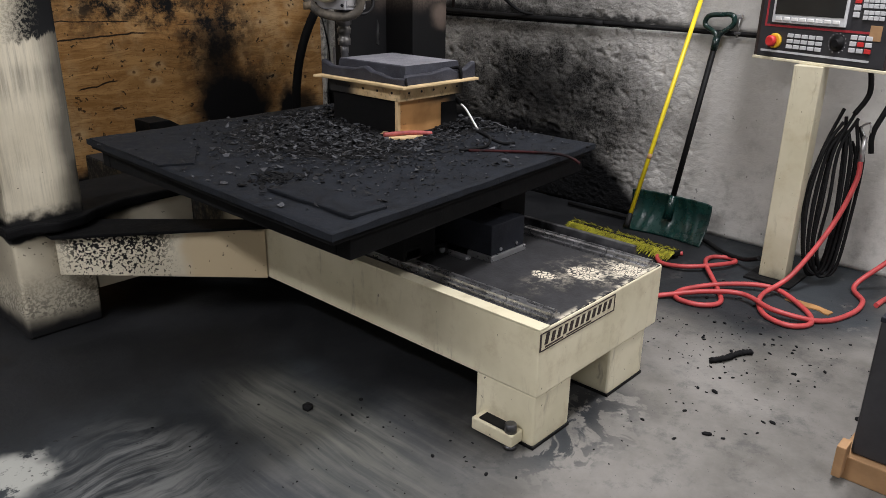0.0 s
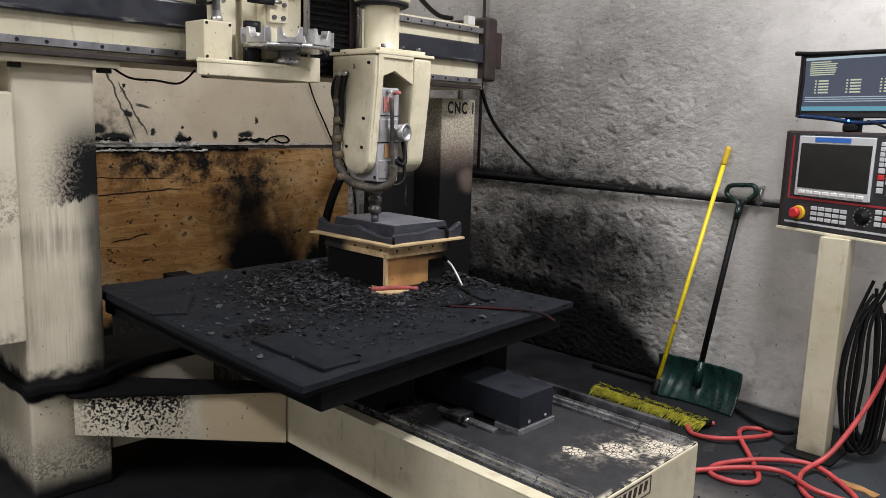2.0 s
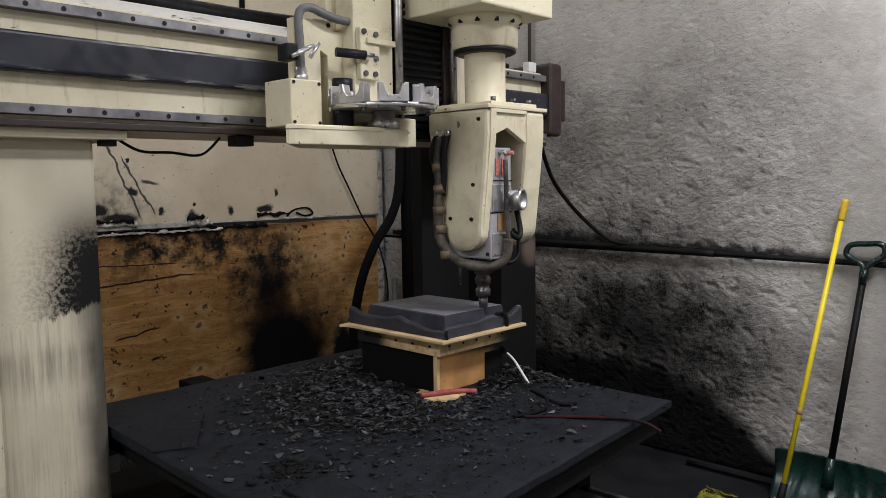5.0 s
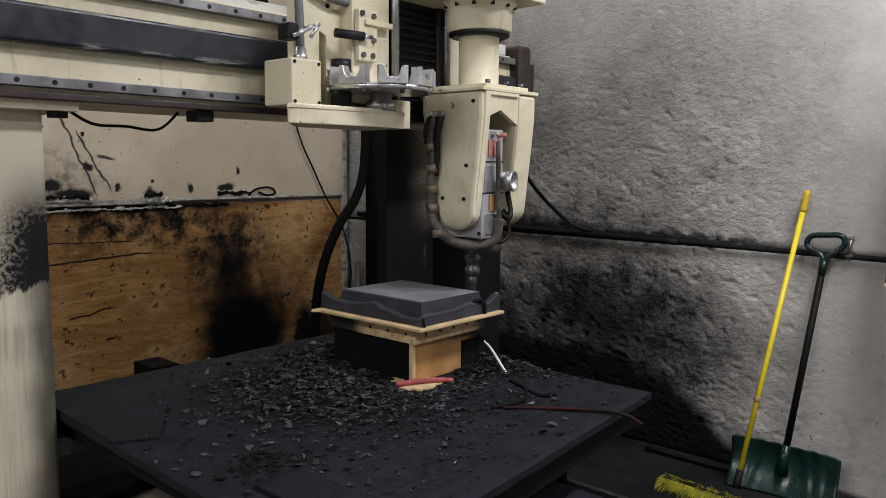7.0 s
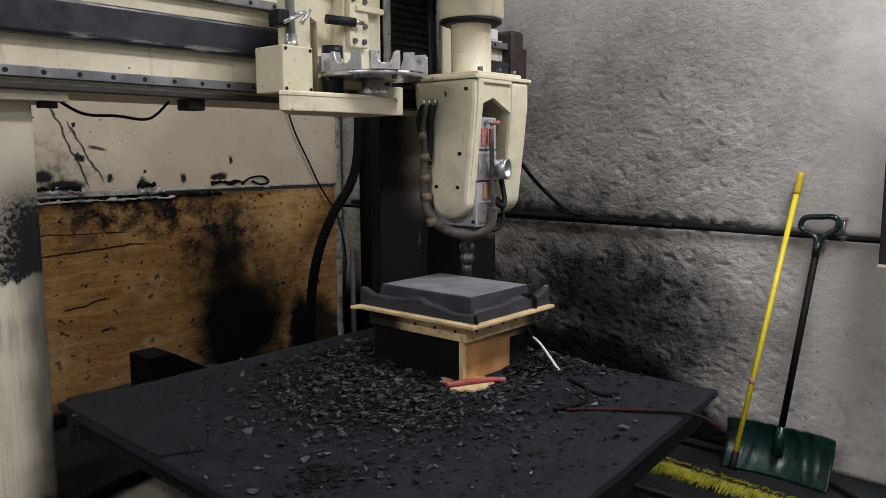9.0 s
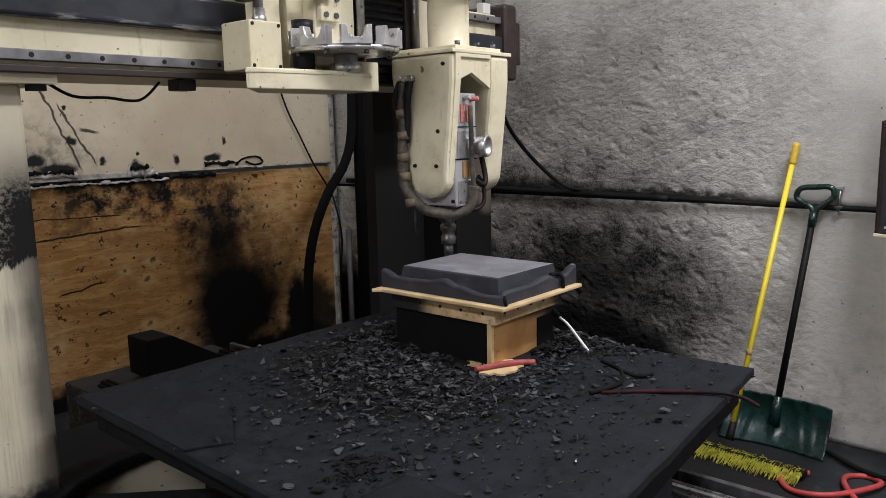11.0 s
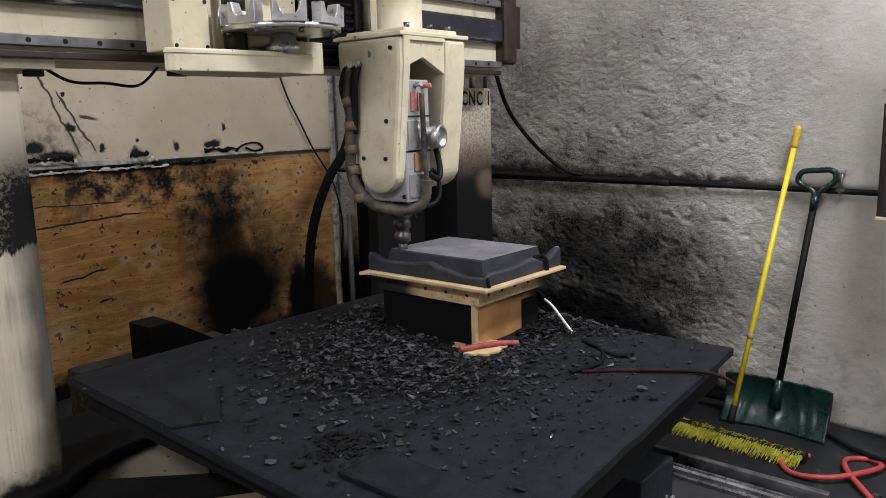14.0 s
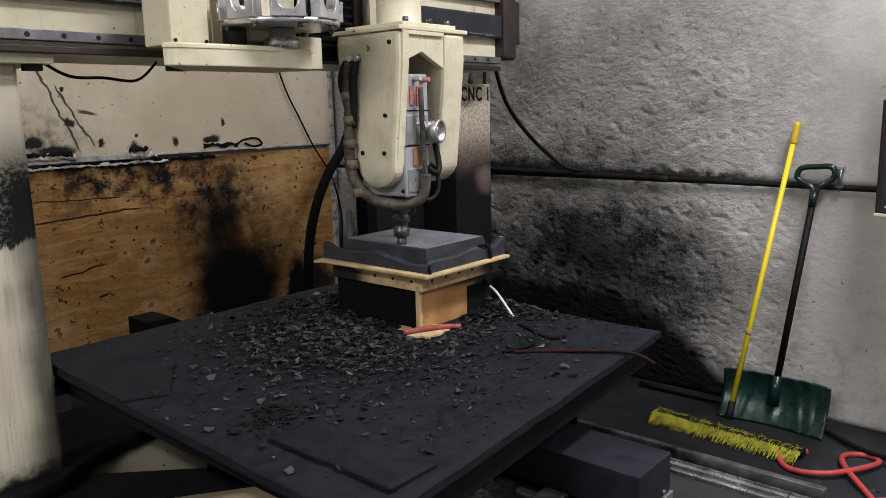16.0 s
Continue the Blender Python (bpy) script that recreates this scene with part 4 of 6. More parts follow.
# side braces from the gantry columns to the bed
for sx in (1, -1):
    f = lambda x: x if sx == 1 else 0.80 - x
    o = [(f(-0.70), 1.955), (f(-0.01), 1.465), (f(-0.01), 1.50), (f(-0.66), 2.0)]
    bm = prism(o, 2, 0.203, 0.443, 0.002)
    for v in bm.verts:
        if v.co.z < 0.3:
            v.co.z += 0.075 * min(1.0, max(0.0, -f(v.co.x) / 0.70))
    brace = part("brace", bm, M_CREAM_WING, router)
    o = [(f(-0.72), 1.935), (f(-0.004), 1.425), (f(-0.004), 1.56), (f(-0.47), 2.03), (f(-0.72), 2.10)]
    part("brace_flange", prism(o, 2, 0.443, 0.456, 0.002), M_CHARSHADE, brace, "soot-black top flange")
    o = [(f(-0.50), 2.08), (f(-0.004), 2.08), (f(-0.004), 2.5), (f(-0.50), 2.5)]
    part("cross_beam", prism(o, 2, 0.12, 0.468, 0.004), M_CREAM_SIDE, router)

part("column_base", box(-0.845, -0.53, 2.01, 2.55, 0.0, 0.468, 0.012), M_CREAM_WING, router)
part("base_cover", prism([(-0.875, 1.95), (-0.80, 1.97), (-0.683, 1.925), (-0.56, 1.95), (-0.494, 2.01), (-0.334, 2.065), (-0.006, 2.07), (-0.006, 2.5), (-0.875, 2.5)], 2, 0.469, 0.515, 0.012), M_CHARSHADE, router, "soot-black way cover at the column foot")
column = part("column", box(-0.85, -0.545, 2.0, 2.45, 0.49, 1.76, 0.012), M_CREAM_COL, router)
part("column_cap", box(-1.02, -0.47, 1.93, 2.5, 1.757, 1.785, 0.003), M_CREAM, column)
part("cap_clip", box(-0.54, -0.49, 1.96, 1.99, 1.738, 1.757, 0.002), M_BLACK, column)
part("cap_clip", box(-0.86, -0.82, 1.96, 1.99, 1.738, 1.757, 0.002), M_BLACK, column)
part("column_base", box(1.40, 1.83, 2.11, 2.55, 0.0, 0.46, 0.012), M_CHARSHADE, router)
far_col = part("column", box(1.54, 1.835, 2.1, 2.5, 0.45, 1.73, 0.006), M_CREAM_RCOL, router, "far gantry column burnt black below")
part("column_gusset", box(1.19, 1.542, 2.33, 2.40, 0.0, 1.80, 0.004), M_CREAM_RCOL, far_col, "column web burnt black")
part("scrape", prism([(1.455, 1.07), (1.475, 1.06), (1.478, 1.18), (1.462, 1.21)], 1, 2.326, 2.331), M_STEEL, far_col, "bare scraped patch")
part("post_pipe", cyl((1.80, 2.2, 1.73), (1.80, 2.2, 1.86), 0.016), M_STEEL, far_col)

# cross beam with its two guide rails and the black screw cover
beam = part("beam", box(-2.6, 1.70, 1.93, 2.30, 1.785, 2.15, 0.005), M_CREAM, router)
part("screw_cover", box(-2.6, 1.66, 1.885, 1.931, 1.935, 2.045, 0.012, 3), M_NAVY, beam, "scratched blue-black screw cover")
for z0, z1 in ((1.818, 1.848), (2.105, 2.135)):
    part("beam_rail", box(-2.6, 1.66, 1.895, 1.931, z0, z1, 0.002), M_BEAMRAIL, beam, "steel guide rail with bolt holes")
    for i in range(42):
        x = -2.55 + 0.10 * i
        part("rail_bolt", cyl((x, 1.897, (z0 + z1) / 2), (x, 1.8935, (z0 + z1) / 2), 0.0075, n=10), M_BLACK, beam)
part("lower_lip", box(-2.6, 1.66, 1.90, 1.931, 1.785, 1.805, 0.003), M_BROWN, beam)
part("top_ledge", box(-2.6, 0.35, 1.96, 2.28, 2.15, 2.185, 0.004), M_SCORCHWHITE, beam, "white ledge streaked with soot")
part("ledge_block", box(-0.62, -0.52, 1.95, 2.1, 2.185, 2.235, 0.004), M_CREAM, beam)
part("cable_tray", tube([(-0.52, 2.2, 2.62), (-0.48, 2.2, 2.42), (-0.40, 2.2, 2.29), (-0.25, 2.2, 2.25), (0.1, 2.2, 2.245), (0.35, 2.15, 2.24)], 0.042, 8), M_RUBBER, beam, "black cable carrier")
end = part("end_plate", box(1.655, 1.76, 1.87, 2.4, 1.835, 2.20, 0.02, 3), M_BROWN, beam, "dark brown end plate")
part("end_motor", box(1.76, 1.87, 1.93, 2.1, 1.92, 2.13, 0.006), M_BROWN, beam, "dark brown motor cover")
part("limit_tab", box(1.56, 1.62, 1.93, 1.97, 2.15, 2.20, 0.004), M_WHITE, beam)


def lettering(text, size, m, material, parent, name="lettering"):
    """Painted letters as a thin mesh, lying in the plane of m."""
    cu = bpy.data.curves.new(name, "FONT")
    cu.body, cu.size, cu.extrude, cu.offset = text, size, 0.0008, 0.0022
    tmp = bpy.data.objects.new(name, cu)
    scene.collection.objects.link(tmp)
    bpy.context.view_layer.update()
    me = bpy.data.meshes.new_from_object(tmp.evaluated_get(bpy.context.evaluated_depsgraph_get()))
    bpy.data.objects.remove(tmp)
    me.transform(Matrix.Translation(-Vector(root(parent).location)) @ m)
    me.materials.clear()
    me.materials.append(material)
    ob = new(name, me)
    ob.parent = parent
    return ob


for x, letter in ((1.585, "C"), (1.645, "N"), (1.710, "C"), (1.795, "1")):
    lettering(letter, 0.098, pose(x, 2.0985, 1.645, 90, 0, 0) @ Matrix.Diagonal((0.75, 1, 1, 1)), M_BLACK, far_col, "letter")

# electrical cabinet hung on the column
cabinet = thing("control_cabinet", "cream steel electrical cabinet with red stop button, sooty below", "cabinet", (-1.0, 1.97, 0.70))
part("body", box(-1.20, -0.857, 1.985, 2.5, 0.70, 1.65, 0.006), M_CREAM_CAB, cabinet)
door = part("door", box(-1.165, -0.855, 1.965, 1.984, 0.702, 1.646, 0.006), M_CREAM_CAB, cabinet)
lettering("H", 0.108, pose(-1.014, 1.9635, 1.568, 90, 0, 0), M_BLACK, door)
part("button_plate", box(-1.118, -1.058, 1.958, 1.965, 1.545, 1.60, 0.003), M_PANEL, door)
part("stop_button", turned((-1.083, 1.958, 1.572), [(0, 0.012), (0.012, 0.012), (0.014, 0.026), (0.032, 0.026), (0.038, 0.02)], 20, (0, -1, 0)), M_REDKEY, door, "red mushroom stop button")
part("button_label", box(-1.112, -1.06, 1.9615, 1.9655, 1.605, 1.614, 0), M_BLACK, door)
part("door_rim", box(-1.178, -1.166, 1.962, 1.984, 0.69, 1.648, 0.003), M_CREAM_CAB, cabinet)
solo("power_cable", tube([(-1.06, 2.2, 1.652), (-1.037, 2.2, 1.668), (-0.995, 2.2, 1.705), (-0.95, 2.2, 1.735), (-0.89, 2.2, 1.748), (-0.82, 2.22, 1.752)], 0.024, 10, 6, 0.12), M_RUBBER, "thick black power cable above the cabinet", "cable")
solo("power_cable", tube([(-1.02, 2.26, 1.652), (-0.985, 2.26, 1.69), (-0.93, 2.26, 1.73), (-0.85, 2.26, 1.745)], 0.016, 8, 6, 0.1), M_RUBBER, "black power cable above the cabinet", "cable")
riser = thing("steel_riser", "steel conduit riser with a clamp on the cabinet", "conduit", (-1.08, 2.3, 1.65))
part("pipe", cyl((-1.08, 2.3, 1.65), (-1.08, 2.3, 1.785), 0.012, n=12), M_STEEL, riser)
part("clamp", box(-1.112, -1.048, 2.284, 2.316, 1.735, 1.747, 0.002), M_RAIL, riser, "sooty clamp")
part("clamp_bolt", cyl((-1.045, 2.3, 1.72), (-1.045, 2.3, 1.765), 0.005, n=8), M_STEEL, riser)
solo("hanging_wire", tube([(-0.47, 2.05, 1.78), (-0.38, 2.05, 1.73), (-0.27, 2.05, 1.726), (-0.16, 2.05, 1.72), (-0.085, 2.05, 1.78)], 0.005, 6), M_RUBBER, "thin black wire sagging under the beam", "wire")
part("valve", box(-0.085, -0.02, 1.93, 2.0, 1.748, 1.785, 0.004), M_BLACK, beam, "black bracket under the beam")

# ---- carriage on the beam ----
C0 = (0.60, 1.85, 1.95)
carriage = thing("gantry_carriage", "cream router carriage with tool changer and spindle head", "machine carriage", C0)
part("back_plate", box(0.36, 1.12, 1.80, 1.882, 1.80, 2.62, 0.006), M_CREAM_CAR, carriage)
endp = part("side_bracket", prism([(0.19, 2.175), (0.356, 2.185), (0.356, 2.149), (0.395, 2.149), (0.468, 2.055), (0.468, 1.80), (0.33, 1.80), (0.33, 2.06), (0.30, 2.075), (0.30, 1.80), (0.19, 1.80)], 1, 1.76, 1.80, 0.003), M_CREAM_CAR, carriage)
for x, z in ((0.335, 2.165), (0.21, 2.15), (0.21, 2.03), (0.44, 1.90)):
    part("bolt", cyl((x, 1.762, z), (x, 1.755, z), 0.008, n=8), M_BLACK, endp)
jbox = part("junction_box", box(0.10, 0.225, 1.66, 1.81, 1.803, 1.955, 0.005), M_CREAM_CAR, carriage)
for x, z in ((0.112, 1.815), (0.112, 1.943), (0.213, 1.815), (0.213, 1.943)):
    part("screw", cyl((x, 1.662, z), (x, 1.657, z), 0.006, n=8), M_BLACK, jbox)
part("conduit", tube([(0.207, 1.75, 1.965), (0.207, 1.75, 2.09), (0.205, 1.75, 2.18), (0.24, 1.74, 2.21), (0.34, 1.73, 2.185), (0.45, 1.73, 2.19), (0.56, 1.74, 2.25)], 0.0145, 10, 6, 0.06), M_CONDUIT, carriage, "grey flexible conduit")
part("conduit_fitting", turned((0.207, 1.75, 1.962), [(0, 0.024), (0.02, 0.024), (0.022, 0.02), (0.045, 0.02)], 12), M_ALU, carriage)
part("air_valve", box(0.12, 0.165, 1.70, 1.76, 2.02, 2.075, 0.006), M_BLACK, carriage)
for k in range(4):
    part("air_fitting", cyl((0.13 + 0.02 * k, 1.69 - 0.006 * k, 2.03 + 0.014 * (k % 3)), (0.17 + 0.02 * k, 1.675, 2.05 + 0.01 * k), 0.007, n=8), M_ALU, carriage)
part("servo", turned((0.32, 1.67, 1.80), [(0, 0.036), (0.10, 0.036), (0.10, 0.030), (0.13, 0.030), (0.13, 0.036), (0.17, 0.036)], 16), M_BLACK, carriage, "small black servo motor")
part("servo_label", turned((0.32, 1.67, 1.875), [(0, 0.0372), (0.05, 0.0372)], 16), M_WHITE, carriage)
part("air_cylinder", cyl((0.32, 1.70, 2.065), (0.42, 1.66, 2.06), 0.016, n=12), M_BLACK, carriage)
part("cylinder_rod", cyl((0.40, 1.66, 2.06), (0.45, 1.65, 2.06), 0.008, n=8), M_STEEL, carriage)
tray = [(0.035, 1.60), (0.06, 1.585), (0.20, 1.562), (0.35, 1.555), (0.48, 1.562), (0.55, 1.585), (0.55, 1.80), (0.22, 1.80)]
part("changer_tray", prism(tray, 2, 1.738, 1.802, 0.004), M_CREAM_CAR, carriage, "curved cream tray")
part("tray_rim", prism([(0.30 + (x - 0.30) * 1.01, 1.80 + (y - 1.80) * 1.012) for x, y in tray], 2, 1.788, 1.794, 0), M_CREAM_CAR, carriage)
part("tray_bracket", box(0.51, 0.66, 1.66, 1.80, 1.745, 1.85, 0.004), M_CREAM_CAR, carriage)
DX, DY, DZ = 0.445, 1.60, 1.862
disk = part("tool_carousel", turned((DX, DY, DZ), [(0, 0.178), (0.003, 0.183), (0.016, 0.183), (0.018, 0.179)], 40), M_ALU, carriage, "cast aluminium tool carousel")
part("hub", turned((DX, DY, 1.80), [(0, 0.055), (0.03, 0.055), (0.035, 0.04), (0.06, 0.04)], 24), M_ALU, disk)
for k in range(8):
    a = 6.283185 * k / 8 + 0.25
    mm = Matrix.Translation((DX, DY, DZ + 0.016)) @ Matrix.Rotation(a, 4, "Z")
    o = [(-0.062, 0.0), (0.062, 0.0), (0.062, 0.062), (0.044, 0.062), (0.034, 0.034), (0.020, 0.022), (-0.020, 0.022), (-0.034, 0.034), (-0.044, 0.062), (-0.062, 0.062)]
    bm = prism([(0.8 * a, b) for a, b in o], 1, -0.188, -0.150, 0.002)
    bm.transform(mm)
    part("tool_fork", bm, M_ALU, disk)
    part("fork_bolt", cyl(mm @ Vector((0.035, -0.165, -0.016)), mm @ Vector((0.035, -0.165, -0.028)), 0.008, n=8), M_RAIL, disk)
slide = part("z_slide", box(0.40, 0.585, 1.70, 1.80, 1.83, 2.62, 0.005), M_CREAM_CAR, carriage)
part("slide_step", box(0.435, 0.57, 1.665, 1.70, 2.105, 2.125, 0.003), M_CREAM_CAR, slide)
part("slide_block", box(0.41, 0.50, 1.675, 1.70, 1.98, 2.16, 0.004), M_CREAM_CAR, slide)
for x, z in ((0.425, 2.145), (0.48, 2.14), (0.425, 2.06), (0.48, 2.055), (0.43, 2.0), (0.475, 2.0)):
    part("slide_bolt", cyl((x, 1.676, z), (x, 1.668, z), 0.010, n=10), M_RAIL, slide)
for x in (0.607, 0.90):
    part("guide_rod", cyl((x, 1.69, 1.80), (x, 1.69, 2.62), 0.016, n=14), M_STEEL, carriage)
part("bellows", box(0.635, 0.86, 1.72, 1.80, 1.78, 2.5, 0.004), M_BLACK, carriage, "black bellows")
for k in range(24):
    z = 1.79 + 0.028 * k
    part("bellows_fold", box(0.64, 0.855, 1.708, 1.722, z, z + 0.018, 0.004, 1), M_BLACK, carriage)
part("slide_cover", box(0.86, 0.90, 1.70, 1.80, 1.80, 2.6, 0.004), M_BROWN, carriage)

HX, HY = 0.885, 1.51
head = part("spindle_head", turned((HX, HY, 1.89), [(0, 0.092), (0.012, 0.078), (0.21, 0.078), (0.215, 0.115), (0.222, 0.125), (0.30, 0.128), (0.312, 0.142), (0.335, 0.142)], 40), M_CREAM_HEAD, carriage, "round cream rotary neck")
part("neck_ring", turned((HX, HY, 2.088), [(0, 0.105), (0.006, 0.118), (0.018, 0.118), (0.022, 0.105)], 40), M_BLACK, head)
part("upper_housing", box(0.66, 1.075, 1.33, 1.76, 2.222, 2.62, 0.008), M_CREAM_HEAD, head)
for x, z in ((0.72, 2.30), (0.76, 2.31), (0.80, 2.32), (0.72, 2.36), (0.90, 2.30)):
    part("housing_bolt", cyl((x, 1.332, z), (x, 1.324, z), 0.010, n=10), M_RAIL, head)
for k in range(12):
    a = 6.283185 * k / 12
    part("flange_bolt", cyl((HX + 0.134 * math.cos(a), HY + 0.134 * math.sin(a), 2.205), (HX + 0.134 * math.cos(a), HY + 0.134 * math.sin(a), 2.192), 0.009, n=8), M_BLACK, head)
part("yoke_cap", box(0.715, 1.065, 1.35, 1.67, 1.872, 1.886, 0.003), M_CREAM_HEAD, head)
part("yoke_cap", box(0.76, 1.03, 1.375, 1.65, 1.886, 1.902, 0.003), M_CREAM_HEAD, head)
for x, y in ((0.79, 1.39), (0.90, 1.385), (1.0, 1.39)):
    part("cap_bolt", cyl((x, y, 1.90), (x, y, 1.918), 0.010, n=8), M_RAIL, head)


def cheek(x0, x1, front, low):
    o = [(front, 1.872), (1.66, 1.872), (1.66, 1.80), (1.615, 1.60), (1.585, 1.46)]
    o += [(1.485 + 0.095 * math.cos(a), low + 0.085 + 0.085 * math.sin(a)) for a in (-0.3, -0.7, -1.1, -1.57, -2.0, -2.4, -2.8)]
    o += [(front + 0.035, 1.46), (front + 0.012, 1.66), (front, 1.78)]
    return prism(o, 0, x0, x1, 0.014)


left = part("yoke_cheek", cheek(0.722, 0.772, 1.36, 1.352), M_CREAM_HEAD, head)
part("cheek_trim", prism([(1.352, 1.872), (1.362, 1.872), (1.372, 1.78), (1.405, 1.43), (1.395, 1.43), (1.355, 1.78)], 0, 0.735, 0.765, 0.002), M_CREAM_HEAD, head)
for y, z in ((1.545, 1.475), (1.44, 1.475), (1.43, 1.60), (1.40, 1.835)):
    part("cheek_bolt", cyl((0.722, y, z), (0.715, y, z), 0.007, n=8), M_BLACK, left)
right = part("yoke_cheek", cheek(0.945, 1.055, 1.355, 1.355), M_CREAM_HEAD, head)
part("yoke_front", prism([(0.745, 1.872), (0.945, 1.872), (0.945, 1.752), (0.835, 1.806), (0.745, 1.772)], 1, 1.362, 1.384, 0.002), M_CREAM_HEAD, head)
part("yoke_rib", box(0.75, 0.94, 1.352, 1.362, 1.858, 1.872, 0.002), M_CREAM_HEAD, head)
part("yoke_back", box(0.77, 0.95, 1.63, 1.655, 1.45, 1.872, 0.003), M_CREAM_HEAD, head)
spin = part("spindle_housing", box(0.765, 0.885, 1.385, 1.60, 1.325, 1.735, 0.006), M_GREYBOX, head, "grey spindle housing")
part("housing_cover", box(0.772, 0.878, 1.379, 1.386, 1.50, 1.60, 0.002), M_ALU, spin)
part("housing_cover", box(0.772, 0.878, 1.379, 1.386, 1.34, 1.42, 0.002), M_ALU, spin)
part("housing_seam", box(0.763, 0.887, 1.383, 1.602, 1.612, 1.616, 0), M_BLACK, spin)
part("housing_seam", box(0.763, 0.887, 1.383, 1.602, 1.495, 1.499, 0), M_BLACK, spin)
part("red_label", box(0.792, 0.812, 1.381, 1.386, 1.632, 1.695, 0), M_REDLABEL, spin, "red warning label")
part("red_label", box(0.825, 0.85, 1.381, 1.386, 1.632, 1.695, 0), M_REDLABEL, spin, "red warning label")
part("brown_tag", box(0.80, 0.845, 1.379, 1.386, 1.43, 1.49, 0), M_CARD, spin)
for y, z in ((1.40, 1.345), (1.58, 1.345), (1.40, 1.48)):
    part("housing_bolt", cyl((0.766, y, z), (0.759, y, z), 0.007, n=8), M_BLACK, spin)
pd = Vector((0.25, -1.0, 0.0)).normalized()
port = turned((0.865, 1.39, 1.543), [(0, 0.034), (0.028, 0.034), (0.03, 0.037), (0.062, 0.041), (0.066, 0.039), (0.066, 0.031), (0.03, 0.026), (0.01, 0.024)], 28, pd)
part("air_port", port, M_ALU, spin, "bright aluminium air port")
for k, (x, z) in enumerate(((0.815, 1.715), (0.85, 1.712))):
    part("quick_fitting", cyl((x, 1.386, z), (x + 0.012 * k, 1.355, z + 0.004), 0.008, n=10), M_REDLABEL if k else M_ALU, spin)
part("hose", tube([(0.715, 1.585, 1.775), (0.70, 1.585, 1.70), (0.698, 1.578, 1.62), (0.695, 1.585, 1.50), (0.695, 1.575, 1.40), (0.715, 1.52, 1.325), (0.75, 1.45, 1.30), (0.80, 1.40, 1.30), (0.835, 1.375, 1.33), (0.84, 1.365, 1.40)], 0.019, 10, 8, 0.07), M_HOSE, head, "scorched braided hose")
for k, (y, z) in enumerate(((1.585, 1.68), (1.58, 1.60), (1.585, 1.52), (1.58, 1.45), (1.55, 1.355))):
    part("hose_tape", cyl((0.697, y, z), (0.697, y - 0.004, z - 0.03), 0.0225, n=12), M_TAPEBROWN, head, "brown tape round the hose")
part("hose", tube([(0.712, 1.60, 1.785), (0.695, 1.61, 1.72), (0.698, 1.59, 1.64), (0.70, 1.575, 1.56)], 0.013, 8), M_RUBBER, head)
part("hose", tube([(0.712, 1.55, 1.785), (0.698, 1.555, 1.72), (0.70, 1.56, 1.64), (0.703, 1.57, 1.56)], 0.013, 8), M_RUBBER, head)
for y in (1.605, 1.575, 1.548):
    part("hose_fitting", cyl((0.724, y, 1.79), (0.700, y, 1.792), 0.013, n=10), M_STEEL, head)
part("hose", tube([(0.84, 1.362, 1.38), (0.828, 1.362, 1.48), (0.824, 1.360, 1.58), (0.822, 1.362, 1.69)], 0.009, 8), M_HOSE, head)
part("hose", tube([(0.845, 1.36, 1.42), (0.88, 1.35, 1.40), (0.905, 1.36, 1.43), (0.91, 1.38, 1.50)], 0.011, 8), M_RUBBER, head)
part("hose", tube([(0.82, 1.385, 1.31), (0.87, 1.37, 1.31), (0.91, 1.37, 1.34), (0.915, 1.38, 1.40), (0.87, 1.365, 1.43)], 0.008, 8), M_RUBBER, head)
TXC, TYC = 0.862, 1.51
tool = part("tool_holder", turned((TXC, TYC, 1.165), [(0, 0.016), (0.004, 0.028), (0.03, 0.030), (0.034, 0.025), (0.05, 0.024), (0.054, 0.030), (0.075, 0.032), (0.08, 0.026), (0.09, 0.026), (0.094, 0.034), (0.12, 0.036), (0.16, 0.036)], 24), M_STEELDARK, head, "sooty steel tool holder")
part("cutter", turned((TXC, TYC, 1.072), [(0, 0.014), (0.003, 0.0165), (0.06, 0.0165), (0.062, 0.018), (0.095, 0.018)], 16), M_CUTTER, tool, "straight router cutter")

# ---- table and what lies on it ----
T0 = (0.185, 1.175, BT)
table = thing("router_table", "wide router table burnt black by fire", "table", T0)
TX0, TX1, TY0, TY1, TZ = -0.575, 0.93, 0.455, 2.02, 0.838


